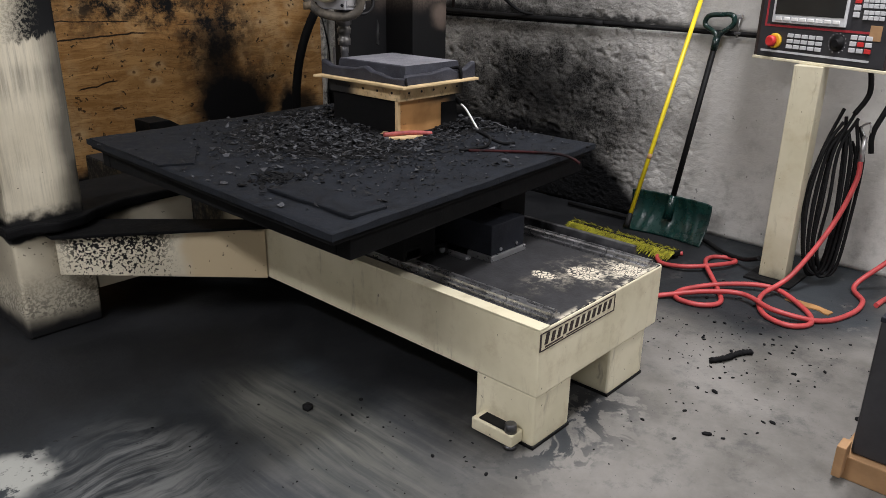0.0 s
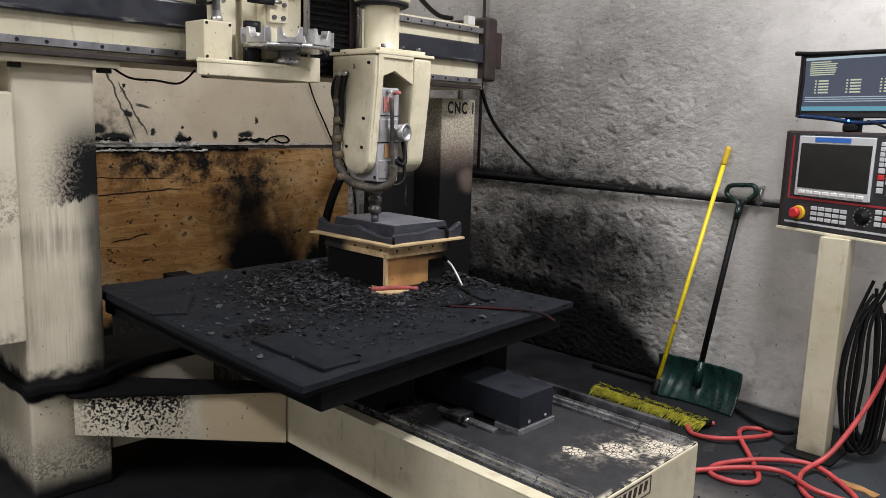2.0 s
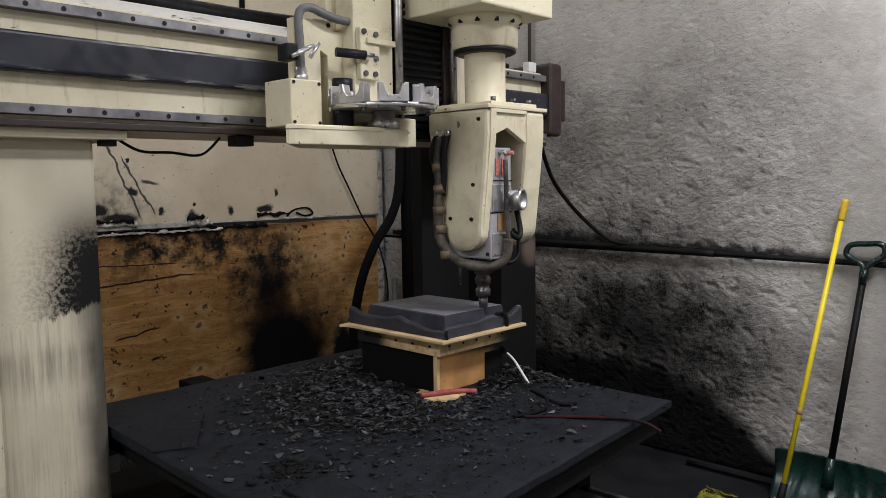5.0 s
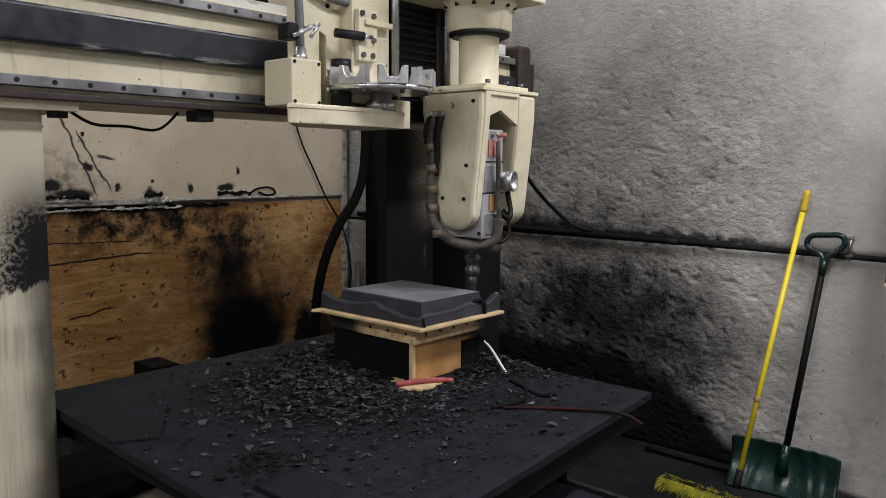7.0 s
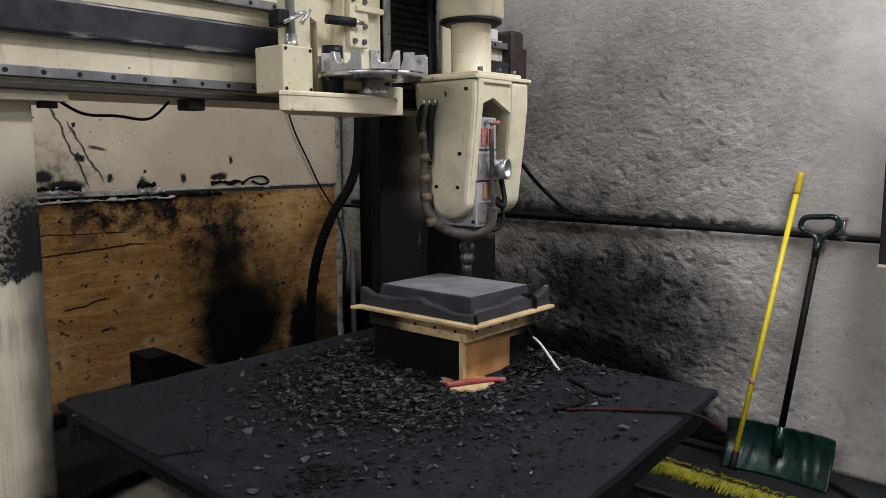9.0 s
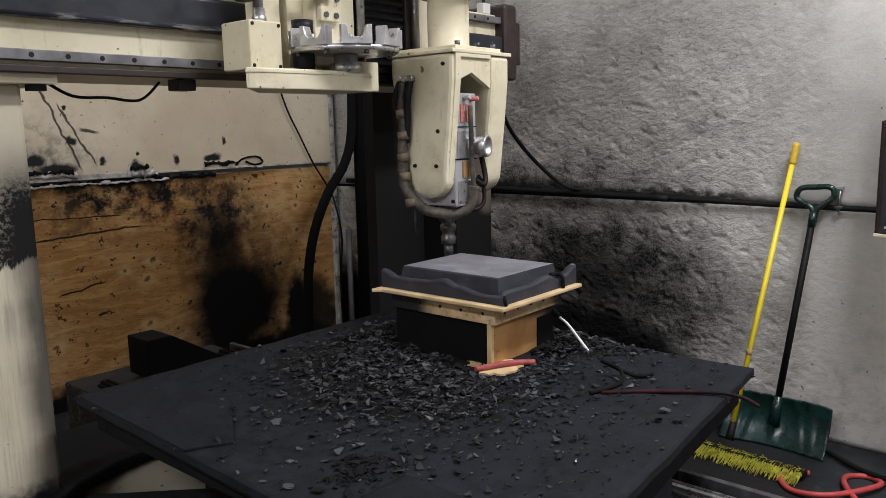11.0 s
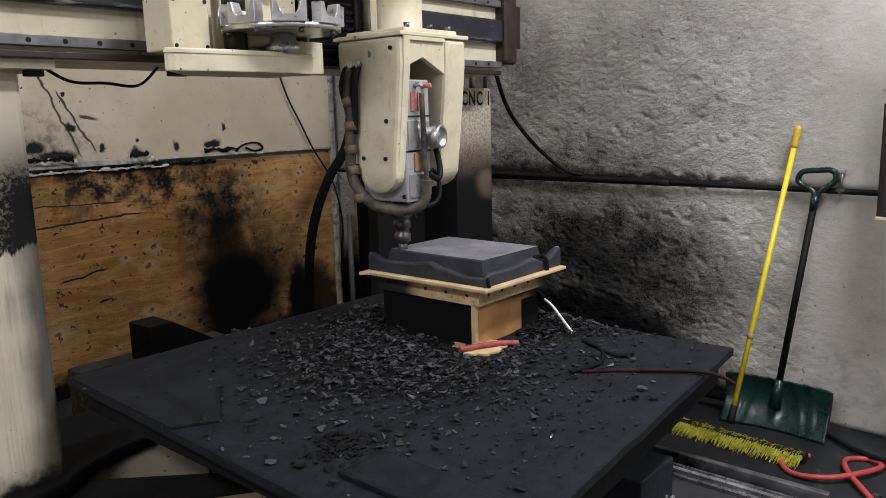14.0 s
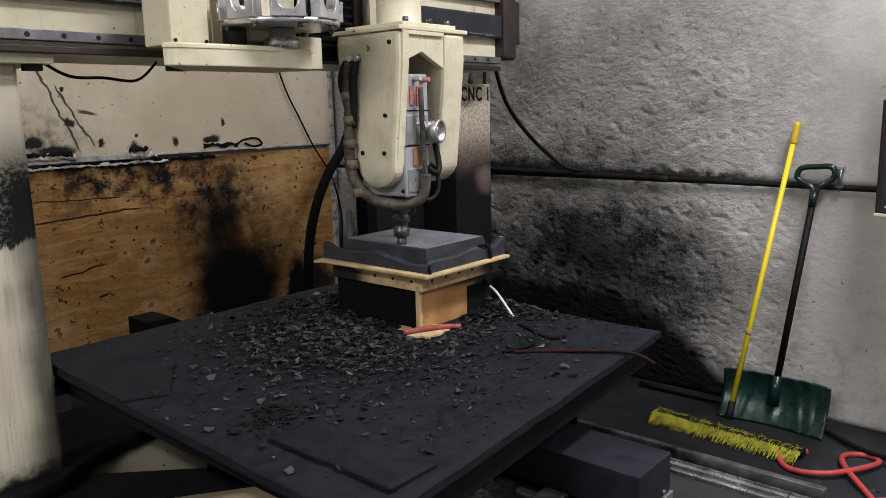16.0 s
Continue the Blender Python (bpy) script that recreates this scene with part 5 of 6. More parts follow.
def rough_top(x0, x1, y0, y1, z0, z1, seed, amp=0.003, n=56, skew=0.0, slant=0.0):
    """A charred board whose upper face and rim are slightly uneven."""
    bm = bmesh.new()
    top, low = [], []
    for j in range(n + 1):
        a, b = [], []
        for i in range(n + 1):
            x, y = x0 + (x1 - x0) * i / n, y0 + (y1 - y0) * j / n + skew * (i / n - 0.5) * (1 - j / n)
            x += slant * (1 - i / n) * j / n
            k = noise.fractal(Vector((x * 7 + seed, y * 7, 0)), 1.0, 2.0, 4)
            rim = i in (0, n) or j in (0, n)
            dx = (0.004 * noise.noise(Vector((x * 9, y * 9, 5.0)))) if rim else 0
            a.append(bm.verts.new((x + dx, y + dx, z1 + amp * k - (0.003 if rim else 0))))
        top.append(a)
    for j in range(n):
        for i in range(n):
            bm.faces.new((top[j][i], top[j][i + 1], top[j + 1][i + 1], top[j + 1][i])).smooth = True
    ring = top[0] + [r[-1] for r in top[1:]] + top[-1][-2::-1] + [r[0] for r in top[-2:0:-1]]
    base = [bm.verts.new((v.co.x, v.co.y, z0)) for v in ring]
    m = len(ring)
    for i in range(m):
        bm.faces.new((ring[i], base[i], base[(i + 1) % m], ring[(i + 1) % m]))
    bm.faces.new(base)
    return bm


part("tabletop", rough_top(TX0, TX1, TY0, TY1, TZ - 0.024, TZ, 1.0, skew=0.12, slant=0.05), M_CHAR, table)
# Below the top, the table's shade is put into the charred colour.
part("lower_board", prism([(TX0 + 0.012, TY0 - 0.047), (TX1 - 0.012, TY0 + 0.071), (TX1 - 0.012, TY1 - 0.012), (TX0 + 0.062, TY1 - 0.012)], 2, TZ - 0.042, TZ - 0.024, 0.003), M_CHARSHADE, table, "charred lower board, blacker for the shade under the table")
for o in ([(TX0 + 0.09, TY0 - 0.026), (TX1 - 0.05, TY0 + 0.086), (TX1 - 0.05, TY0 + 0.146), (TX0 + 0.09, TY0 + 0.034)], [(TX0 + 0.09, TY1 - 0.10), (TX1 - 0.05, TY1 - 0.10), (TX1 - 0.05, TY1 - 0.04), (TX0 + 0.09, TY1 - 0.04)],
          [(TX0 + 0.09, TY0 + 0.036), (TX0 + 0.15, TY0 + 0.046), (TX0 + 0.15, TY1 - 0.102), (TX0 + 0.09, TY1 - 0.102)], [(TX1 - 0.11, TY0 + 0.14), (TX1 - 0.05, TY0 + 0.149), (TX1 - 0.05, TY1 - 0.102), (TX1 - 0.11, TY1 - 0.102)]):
    part("frame_rail", prism(o, 2, TZ - 0.112, TZ - 0.042, 0.004), M_CHARSHADE, table, "charred steel frame rail, blacker for the shade under the table")
part("underboard", box(TX0 + 0.152, TX1 - 0.112, TY0 + 0.16, TY1 - 0.104, TZ - 0.08, TZ - 0.043, 0.004), M_CHARSHADE, table)
part("saddle", box(0.62, 0.79, TY0 + 0.30, TY1 - 0.2, BT + 0.034, TZ - 0.08, 0.006), M_CHARSHADE, table)
part("saddle", box(0.05, 0.22, TY0 + 0.30, TY1 - 0.2, BT + 0.034, TZ - 0.08, 0.006), M_CHARSHADE, table)
part("bearing_block", box(0.06, 0.14, TY0 + 0.30, TY0 + 0.42, BT + 0.032, BT + 0.075, 0.004), M_RAIL, table)
part("bearing_block", box(0.695, 0.775, TY0 + 0.30, TY0 + 0.42, BT + 0.032, BT + 0.075, 0.004), M_RAIL, table)
part("screw_nut", box(0.30, 0.60, TY0 + 0.5, TY0 + 0.7, 0.60, TZ - 0.08, 0.006), M_CHARSHADE, table)


def patch(cx, cy, rx, ry, z, seed, h=0.002):
    rng = random.Random(seed)
    o = []
    for i in range(26):
        a = 6.283185 * i / 26
        k = rng.uniform(0.72, 1.1)
        o.append((cx + rx * k * math.cos(a), cy + ry * k * math.sin(a)))
    return prism(o, 2, z, z + h)


part("bare_patch", patch(0.445, 1.150, 0.095, 0.062, TZ + 0.001, 3, 0.007), M_WOOD, table, "bare unburnt wood beside the fixture")
part("bare_patch", patch(0.42, 1.24, 0.035, 0.03, TZ + 0.001, 8, 0.008), M_WOOD, table, "bare unburnt wood beside the fixture")

boards = [
    solo("charred_offcut", prism([(-0.265, 1.60), (-0.44, 1.325), (-0.545, 1.385), (-0.528, 1.98), (-0.40, 1.98)], 2, TZ + 0.0005, TZ + 0.0075, 0.001), M_CHAR3, "thin charred square of board lying on the table", "board"),
    solo("charred_offcut", rough_top(-0.455, -0.315, 0.455, 0.86, TZ + 0.002, TZ + 0.013, 9.0, 0.001, 20), M_CHAR3, "charred strip of board at the table edge", "board"),
]


def pile(x, y):
    """Depth of the char heaped on the table."""
    g = lambda cx, cy, sx, sy: math.exp(-((x - cx) / sx) ** 2 - ((y - cy) / sy) ** 2)
    h = 0.030 * g(0.25, 1.45, 0.26, 0.34) + 0.028 * g(0.52, 1.72, 0.35, 0.16) + 0.034 * g(0.80, 1.12, 0.15, 0.18) + 0.02 * g(0.1, 1.25, 0.35, 0.4)
    n = noise.fractal(Vector((x * 14, y * 14, 2.0)), 1.0, 2.0, 4)
    return max(0.0, h * (0.8 + 0.7 * n) * (1 - min(1.0, 1.6 * g(0.45, 1.16, 0.10, 0.07))) - 0.006)


bm = bmesh.new()
N = 90
grid = [[bm.verts.new((-0.5 + 1.42 * i / N, 0.55 + 1.36 * j / N, TZ - 0.006 + pile(-0.5 + 1.42 * i / N, 0.55 + 1.36 * j / N))) for i in range(N + 1)] for j in range(N + 1)]
for j in range(N):
    for i in range(N):
        bm.faces.new((grid[j][i], grid[j][i + 1], grid[j + 1][i + 1], grid[j + 1][i])).smooth = True
ash = solo("ash_heap", bm, M_ASH, "low heap of black ash on the table", "ash", kind="stuff")


def shards(count, seed, size, spread):
    """Flakes of charred board, as small bent plates."""
    rng = random.Random(seed)
    vs, fs = [], []
    while count:
        cx, cy, sx, sy, w = rng.choices(spread, [s[4] for s in spread])[0]
        x, y = rng.gauss(cx, sx), rng.gauss(cy, sy)
        if not (TX0 + 0.02 < x < TX1 - 0.02 and TY0 + 0.02 < y < TY1 - 0.02) or (0.40 < x < 0.82 and 1.16 < y < 1.62) or (0.36 < x < 0.53 and 1.09 < y < 1.28):
            continue
        count -= 1
        r = min(0.017, size * rng.lognormvariate(-0.3, 0.6))
        n = rng.choice((4, 5, 6))
        k = rng.uniform(0.35, 0.9)
        q = Euler((rng.gauss(0, 0.26), rng.gauss(0, 0.26), rng.uniform(0, 6.3))).to_matrix()
        t, curl = rng.uniform(0.0006, 0.0018), rng.uniform(-0.1, 0.4)
        o = Vector((x, y, TZ + pile(x, y) + r * 0.22 + rng.uniform(0, 0.004)))
        ang = sorted(rng.uniform(0, 6.283) for _ in range(n))
        if max(b - a for a, b in zip(ang, ang[1:] + [ang[0] + 6.283])) > 3.0:
            ang = [6.283 * i / n for i in range(n)]
        b0 = len(vs)
        for s in (t, -t):
            for a in ang:
                rr = r * rng.uniform(0.7, 1.1)
                vs.append(o + q @ Vector((rr * math.cos(a), k * rr * math.sin(a), s + curl * r * math.cos(a) ** 2)))
        fs.append(tuple(range(b0, b0 + n)))
        fs.append(tuple(range(b0 + 2 * n - 1, b0 + n - 1, -1)))
        for i in range(n):
            fs.append((b0 + i, b0 + n + i, b0 + n + (i + 1) % n, b0 + (i + 1) % n))
    bm = bmesh.new()
    made = [bm.verts.new(v) for v in vs]
    for f in fs:
        bm.faces.new([made[i] for i in f])
    return bm


SPREAD = [(0.12, 1.30, 0.16, 0.20, 6), (0.30, 1.55, 0.18, 0.16, 4), (0.62, 1.72, 0.20, 0.08, 2), (0.86, 1.15, 0.06, 0.16, 3), (0.10, 1.15, 0.30, 0.30, 2), (0.2, 0.9, 0.4, 0.22, 1.2), (0.55, 1.05, 0.2, 0.06, 1.5)]
flakes = solo("char_flakes", shards(2700, 11, 0.0118, SPREAD), M_FLAKE, "grey and black flakes of charred board", "charcoal", kind="stuff")
crumbs = solo("char_crumbs", shards(3400, 12, 0.006, SPREAD + [(0.2, 1.1, 0.5, 0.5, 4)]), M_FLAKE, "small crumbs of charcoal on the table", "charcoal", kind="stuff")
clump = solo("char_clump", shards(200, 13, 0.010, [(-0.34, 0.96, 0.05, 0.035, 1)]), M_ASH, "clump of twisted char near the table edge", "charcoal", kind="stuff")
clump2 = solo("char_clump", shards(240, 14, 0.015, [(0.72, 1.10, 0.05, 0.03, 1), (0.88, 1.22, 0.04, 0.06, 1)]), M_ASH, "clump of black char against the fixture", "charcoal", kind="stuff")

hoses = [
    solo("red_air_hose", tube([(0.35, 1.18, TZ + 0.017), (0.42, 1.150, TZ + 0.018), (0.48, 1.12, TZ + 0.017), (0.54, 1.085, TZ + 0.010)], 0.0095, 10), M_STUB, "scorched piece of red air hose", "hose"),
    solo("red_air_hose", tube([(0.43, 0.78, TZ + 0.004), (0.50, 0.69, TZ + 0.006), (0.57, 0.585, TZ + 0.008), (0.615, 0.50, TZ + 0.009), (0.635, 0.445, TZ + 0.001), (0.645, 0.405, TZ - 0.018)], 0.0055, 10), M_REDDARK, "burnt red hose over the table edge", "hose"),
    solo("white_tube", tube([(0.800, 1.150, 0.935), (0.792, 1.11, 0.915), (0.770, 1.05, 0.875), (0.745, 1.0, TZ + 0.010)], 0.0048, 8), M_WHITE, "short white plastic tube", "tube"),
    solo("black_elbow", tube([(0.80, 1.22, 0.95), (0.805, 1.19, 0.955), (0.806, 1.16, 0.937)], 0.011, 8), M_RUBBER, "black hose elbow on the fixture", "fitting"),
    solo("burnt_cable", tube([(0.40, 0.80, TZ + 0.006), (0.52, 0.77, TZ + 0.008), (0.58, 0.80, TZ + 0.03), (0.57, 0.86, TZ + 0.05), (0.61, 0.77, TZ + 0.01), (0.66, 0.73, TZ + 0.008)], 0.006, 8), M_CHARSHADE, "burnt black cable on the table", "cable"),
]
bolts = [solo("loose_screw", cyl((x, y, TZ + 0.002), (x + 0.012, y + 0.004, TZ + 0.006), 0.003, n=8), M_STEEL, "small bare steel screw on the board", "screw", "loose screws") for x, y in ((-0.40, 0.56), (-0.02, 0.60))]

fixture = thing("mould_fixture", "plywood vacuum fixture carrying a dark grey mould", "fixture", (0.62, 1.36, TZ))
part("pedestal", box(0.437, 0.80, 1.182, 1.60, TZ, 0.99, 0.003), M_MDFBURN, fixture, "brown fibreboard pedestal burnt black on one side")
part("burnt_side", box(0.433, 0.437, 1.192, 1.60, TZ, 0.986, 0.001), M_CHARSHADE, fixture, "burnt black side")
part("burnt_side", box(0.70, 0.803, 1.178, 1.182, TZ, 0.95, 0.001), M_CHARSHADE, fixture, "burnt black edge")
part("corner_post", box(0.424, 0.440, 1.172, 1.190, TZ, 1.045, 0.002), M_WOOD, fixture)
apron = part("apron", box(0.418, 0.815, 1.152, 1.61, 0.985, 1.046, 0.003), M_WOODSOOT, fixture, "plywood apron with nail holes")
for k in range(5):
    part("nail", cyl((0.4185, 1.20 + 0.09 * k, 1.018), (0.4155, 1.20 + 0.09 * k, 1.018), 0.0055, n=8), M_BLACK, apron)
    part("nail", cyl((0.47 + 0.075 * k, 1.1525, 1.018), (0.47 + 0.075 * k, 1.1495, 1.018), 0.005, n=8), M_BLACK, apron)
part("tray", box(0.370, 0.842, 1.085, 1.640, 1.046, 1.058, 0.003), M_WOOD, fixture, "pale plywood tray")
part("tray_splinter", prism([(0.372, 1.60), (0.345, 1.63), (0.36, 1.645), (0.385, 1.64)], 2, 1.048, 1.056, 0.001), M_WOOD, fixture)


def mould():
    """Moulded slab: a flat raised field inside a low upstanding rim that rises and dips."""
    x0, x1, y0, y1, zb, zt = 0.400, 0.840, 1.108, 1.636, 1.058, 1.124
    ease = lambda t: t * t * (3 - 2 * t)

    def along(t, keys):
        for (a, p), (b, q) in zip(keys, keys[1:]):
            if t <= b:
                return p + (q - p) * ease((t - a) / (b - a))
        return keys[-1][1]
    west = ((0.0, 0.42), (0.16, 0.36), (0.36, 0.62), (0.46, 0.88), (0.62, 0.66), (0.86, 0.62), (1.0, 0.96))
    south = ((0.0, 0.48), (0.06, 0.62), (0.35, 0.60), (0.62, 0.80), (0.74, 0.50), (0.84, 0.60), (1.0, 1.02))
    bm = bmesh.new()
    n, mrows = 90, 108
    grid = []
    for j in range(mrows + 1):
        row = []
        for i in range(n + 1):
            u, v = i / n, j / mrows
            x, y = x0 + (x1 - x0) * u, y0 + (y1 - y0) * v
            du, dv = x - x0, y - y0
            edge = min(du, dv)
            rim = along(v, west) if du < dv else along(u, south)
            inner = min((du - 0.072) / 0.012, (dv - 0.066) / 0.012, (x1 - x - 0.016) / 0.01, (y1 - y - 0.016) / 0.01)
            field = min(1.0, max(0.0, inner))
            lip = rim * (1.0 if edge < 0.018 else 1.0 - 0.62 * ease(min(1.0, (edge - 0.018) / 0.05)))
            lip *= min(1.0, 0.82 + edge / 0.03)
            row.append(bm.verts.new((x, y, zb + (zt - zb) * max(lip * (1 - field), field))))
        grid.append(row)
    for j in range(mrows):
        for i in range(n):
            f = bm.faces.new((grid[j][i], grid[j][i + 1], grid[j + 1][i + 1], grid[j + 1][i]))
            f.smooth = max(v.co.z for v in f.verts) - min(v.co.z for v in f.verts) < 0.02
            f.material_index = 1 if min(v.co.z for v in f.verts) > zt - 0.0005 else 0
    ring = grid[0] + [r[-1] for r in grid[1:]] + grid[-1][-2::-1] + [r[0] for r in grid[-2:0:-1]]
    base = [bm.verts.new((v.co.x, v.co.y, zb)) for v in ring]
    k = len(ring)
    for i in range(k):
        bm.faces.new((ring[i], base[i], base[(i + 1) % k], ring[(i + 1) % k]))
    bm.faces.new(base)
    return bm


slab = part("mould", mould(), (M_SLAB, M_SLABLIT), fixture, "dark grey moulded slab with wavy rim")
part("burnt_strap", tube([(0.735, 1.15, 1.100), (0.735, 1.112, 1.104), (0.735, 1.098, 1.090), (0.735, 1.097, 1.060)], 0.007, 6), M_CHARSHADE, slab, "burnt strap over the rim")
part("burnt_strap", tube([(0.70, 1.125, 1.104), (0.735, 1.118, 1.108), (0.765, 1.125, 1.098)], 0.006, 6), M_CHARSHADE, slab)
part("burnt_knot", tube([(0.412, 1.11, 1.085), (0.402, 1.10, 1.075), (0.404, 1.098, 1.060)], 0.006, 6), M_CHARSHADE, slab)

# ---- operator console by the wall ----
L, YAW = Vector((2.25, 0.32, 0)), math.degrees(math.atan2(-0.944, -0.33))
PM = pose(L.x, L.y, 0, 0, 0, YAW)


def on_panel(bm):
    """From panel coordinates (along, depth towards the viewer negative, height) to the world."""
    bm.transform(PM @ Matrix.Diagonal((1, 1, 1, 1)))
    return bm


def pbox(s0, s1, d0, d1, z0, z1, bevel=0.003):
    return on_panel(box(s0, s1, d0, d1, z0, z1, bevel))


# depth runs away from the viewer along the panel's own +y
console = thing("operator_console", "cream console post with control panel and monitor", "control panel", (2.17, 0.08, 0))
part("base_plate", box(2.02, 2.28, -0.12, 0.12, 0.0, 0.012, 0.003), M_RUBBER, console)
part("post", box(2.09, 2.19, -0.065, 0.068, 0.012, 1.10, 0.004), M_POST, console, "cream steel post with rust stains")
# Cream case given brown: the shade on its sides is put into the colour.
case = part("panel_case", pbox(-0.012, 0.70, 0.0, 0.13, 1.115, 1.602, 0.008), M_BROWN, console, "cream steel panel case coloured dark brown as in shade")
part("case_lip", pbox(-0.016, 0.704, -0.006, 0.134, 1.100, 1.1145, 0.003), M_CREAM, case, "cream lower lip")
part("side_shade", pbox(-0.016, -0.012, 0.004, 0.13, 1.108, 1.598, 0.001), M_BROWN, case)
part("front_plate", pbox(0.010, 0.69, -0.004, 0.001, 1.118, 1.592, 0.002), M_PANEL, case, "dark control panel face")
part("red_stripe", pbox(0.034, 0.044, -0.006, -0.003, 1.262, 1.578, 0), M_STRIPE, case)
part("red_stripe", pbox(0.044, 0.60, -0.006, -0.003, 1.262, 1.272, 0), M_STRIPE, case)
bezel = part("screen_bezel", pbox(0.078, 0.480, -0.016, -0.003, 1.282, 1.578, 0.004), M_KEY, case, "grey screen bezel")
part("screen", pbox(0.094, 0.470, -0.019, -0.015, 1.322, 1.542, 0.002), M_GLASS, bezel, "dark glass screen, switched off")
part("blue_tape", pbox(0.17, 0.36, -0.018, -0.015, 1.550, 1.572, 0), M_BLUE, bezel, "strip of blue tape")
for i in range(8):
    part("soft_key", pbox(0.104 + 0.045 * i, 0.138 + 0.045 * i, -0.021, -0.015, 1.294, 1.310, 0.002), M_WHITE, bezel)


def keypad(s0, z0, cols, rows, w, h, gap, red=()):
    for r in range(rows):
        for c in range(cols):
            part("key", pbox(s0 + c * (w + gap), s0 + c * (w + gap) + w, -0.011, -0.003, z0 + r * (h + gap), z0 + r * (h + gap) + h, 0.002), M_REDKEY if (c, r) in red else M_KEY, case)


keypad(0.505, 1.450, 6, 5, 0.022, 0.019, 0.004)
keypad(0.545, 1.372, 5, 3, 0.022, 0.019, 0.004)
keypad(0.505, 1.330, 1, 4, 0.030, 0.024, 0.006, {(0, 2)})
keypad(0.555, 1.322, 4, 2, 0.022, 0.018, 0.004)
keypad(0.180, 1.165, 5, 3, 0.032, 0.018, 0.008)
keypad(0.515, 1.178, 3, 3, 0.030, 0.020, 0.008, {(1, 1), (2, 0)})
part("low_panel", pbox(0.030, 0.62, -0.006, -0.003, 1.140, 1.150, 0), M_KEY, case)
part("brown_plate", pbox(0.60, 0.655, -0.008, -0.003, 1.235, 1.300, 0.001), M_CARD, case)
PY = PM.to_3x3() @ Vector((0, -1, 0))
part("stop_ring", turned(PM @ Vector((0.112, -0.003, 1.195)), [(0, 0.036), (0.012, 0.036), (0.014, 0.030)], 24, PY), M_STOPYELLOW, case, "yellow stop button ring")
part("stop_button", turned(PM @ Vector((0.112, -0.014, 1.195)), [(0, 0.014), (0.014, 0.014), (0.016, 0.027), (0.034, 0.027), (0.040, 0.02)], 24, PY), M_REDKEY, case, "red mushroom stop button")
part("feed_dial", turned(PM @ Vector((0.450, -0.003, 1.212)), [(0, 0.036), (0.004, 0.036), (0.006, 0.020), (0.022, 0.017)], 24, PY), M_RUBBER, case, "black feed dial")
for k in range(14):
    a = 0.4 + 5.5 * k / 13
    c = Vector((0.450 + 0.044 * math.sin(a), 0, 1.212 - 0.044 * math.cos(a)))
    part("dial_mark", pbox(c.x - 0.002, c.x + 0.002, -0.006, -0.003, c.z - 0.002, c.z + 0.002, 0), M_KEY, case)
monitor = part("monitor", pbox(-0.002, 0.62, 0.03, 0.07, 1.668, 1.978, 0.006), M_PANEL, console, "flat monitor wrapped in black film")
part("monitor_screen", pbox(0.035, 0.60, 0.026, 0.031, 1.700, 1.958, 0.001), M_SCREEN, monitor, "lit screen with a dark blue page")
part("film_fold", on_panel(tube([(-0.03, 0.03, 1.985), (0.1, 0.025, 1.975), (0.3, 0.025, 1.968), (0.6, 0.025, 1.962)], 0.012, 6)), M_RUBBER, monitor)
part("film_fold", on_panel(tube([(0.02, 0.03, 1.975), (0.03, 0.026, 1.85), (0.024, 0.026, 1.74), (0.035, 0.03, 1.665)], 0.010, 6)), M_RUBBER, monitor)
part("film_fold", on_panel(tube([(0.02, 0.03, 1.675), (0.2, 0.03, 1.662), (0.36, 0.03, 1.645), (0.6, 0.03, 1.66)], 0.011, 6)), M_BLUEDARK, monitor)
part("screen_bar", pbox(0.036, 0.60, 0.0245, 0.0262, 1.701, 1.722, 0), M_SCREENBLUE, monitor)
part("screen_bar", pbox(0.036, 0.60, 0.0245, 0.0262, 1.945, 1.957, 0), M_SCREENPALE, monitor)
rng = random.Random(5)
for r in range(7):
    part("text_bar", pbox(0.065, 0.065 + rng.uniform(0.11, 0.15), 0.0245, 0.0262, 1.872 + r * 0.010, 1.877 + r * 0.010, 0), M_SCREENTEXT, monitor)
for c in range(3):
    for r in range(5):
        s = 0.10 + 0.17 * c
        part("text_bar", pbox(s, s + 0.008, 0.0245, 0.0262, 1.785 + r * 0.014, 1.792 + r * 0.014, 0), M_SCREENTEXT, monitor)
        part("text_bar", pbox(s + 0.02, s + 0.075, 0.0245, 0.0262, 1.785 + r * 0.014, 1.792 + r * 0.014, 0), M_SCREENTEXT, monitor)
for r in range(3):
    part("text_bar", pbox(0.05, 0.52 + 0.02 * r, 0.0245, 0.0262, 1.744 + r * 0.010, 1.748 + r * 0.010, 0), M_SCREENPALE, monitor)
part("stand", pbox(0.27, 0.35, 0.04, 0.07, 1.60, 1.672, 0.004), M_RUBBER, monitor)
cam_box = part("webcam", pbox(0.29, 0.35, 0.0, 0.04, 1.604, 1.640, 0.008), M_RUBBER, console)
part("indicator", turned(PM @ Vector((0.322, 0.0, 1.655)), [(0, 0.006), (0.004, 0.004)], 12, PY), M_BLUELED, console, "blue indicator light")
part("screen_cable", on_panel(tube([(0.40, 0.03, 1.655), (0.47, 0.02, 1.635), (0.53, 0.02, 1.615), (0.60, 0.04, 1.606)], 0.006, 6)), M_RUBBER, console)

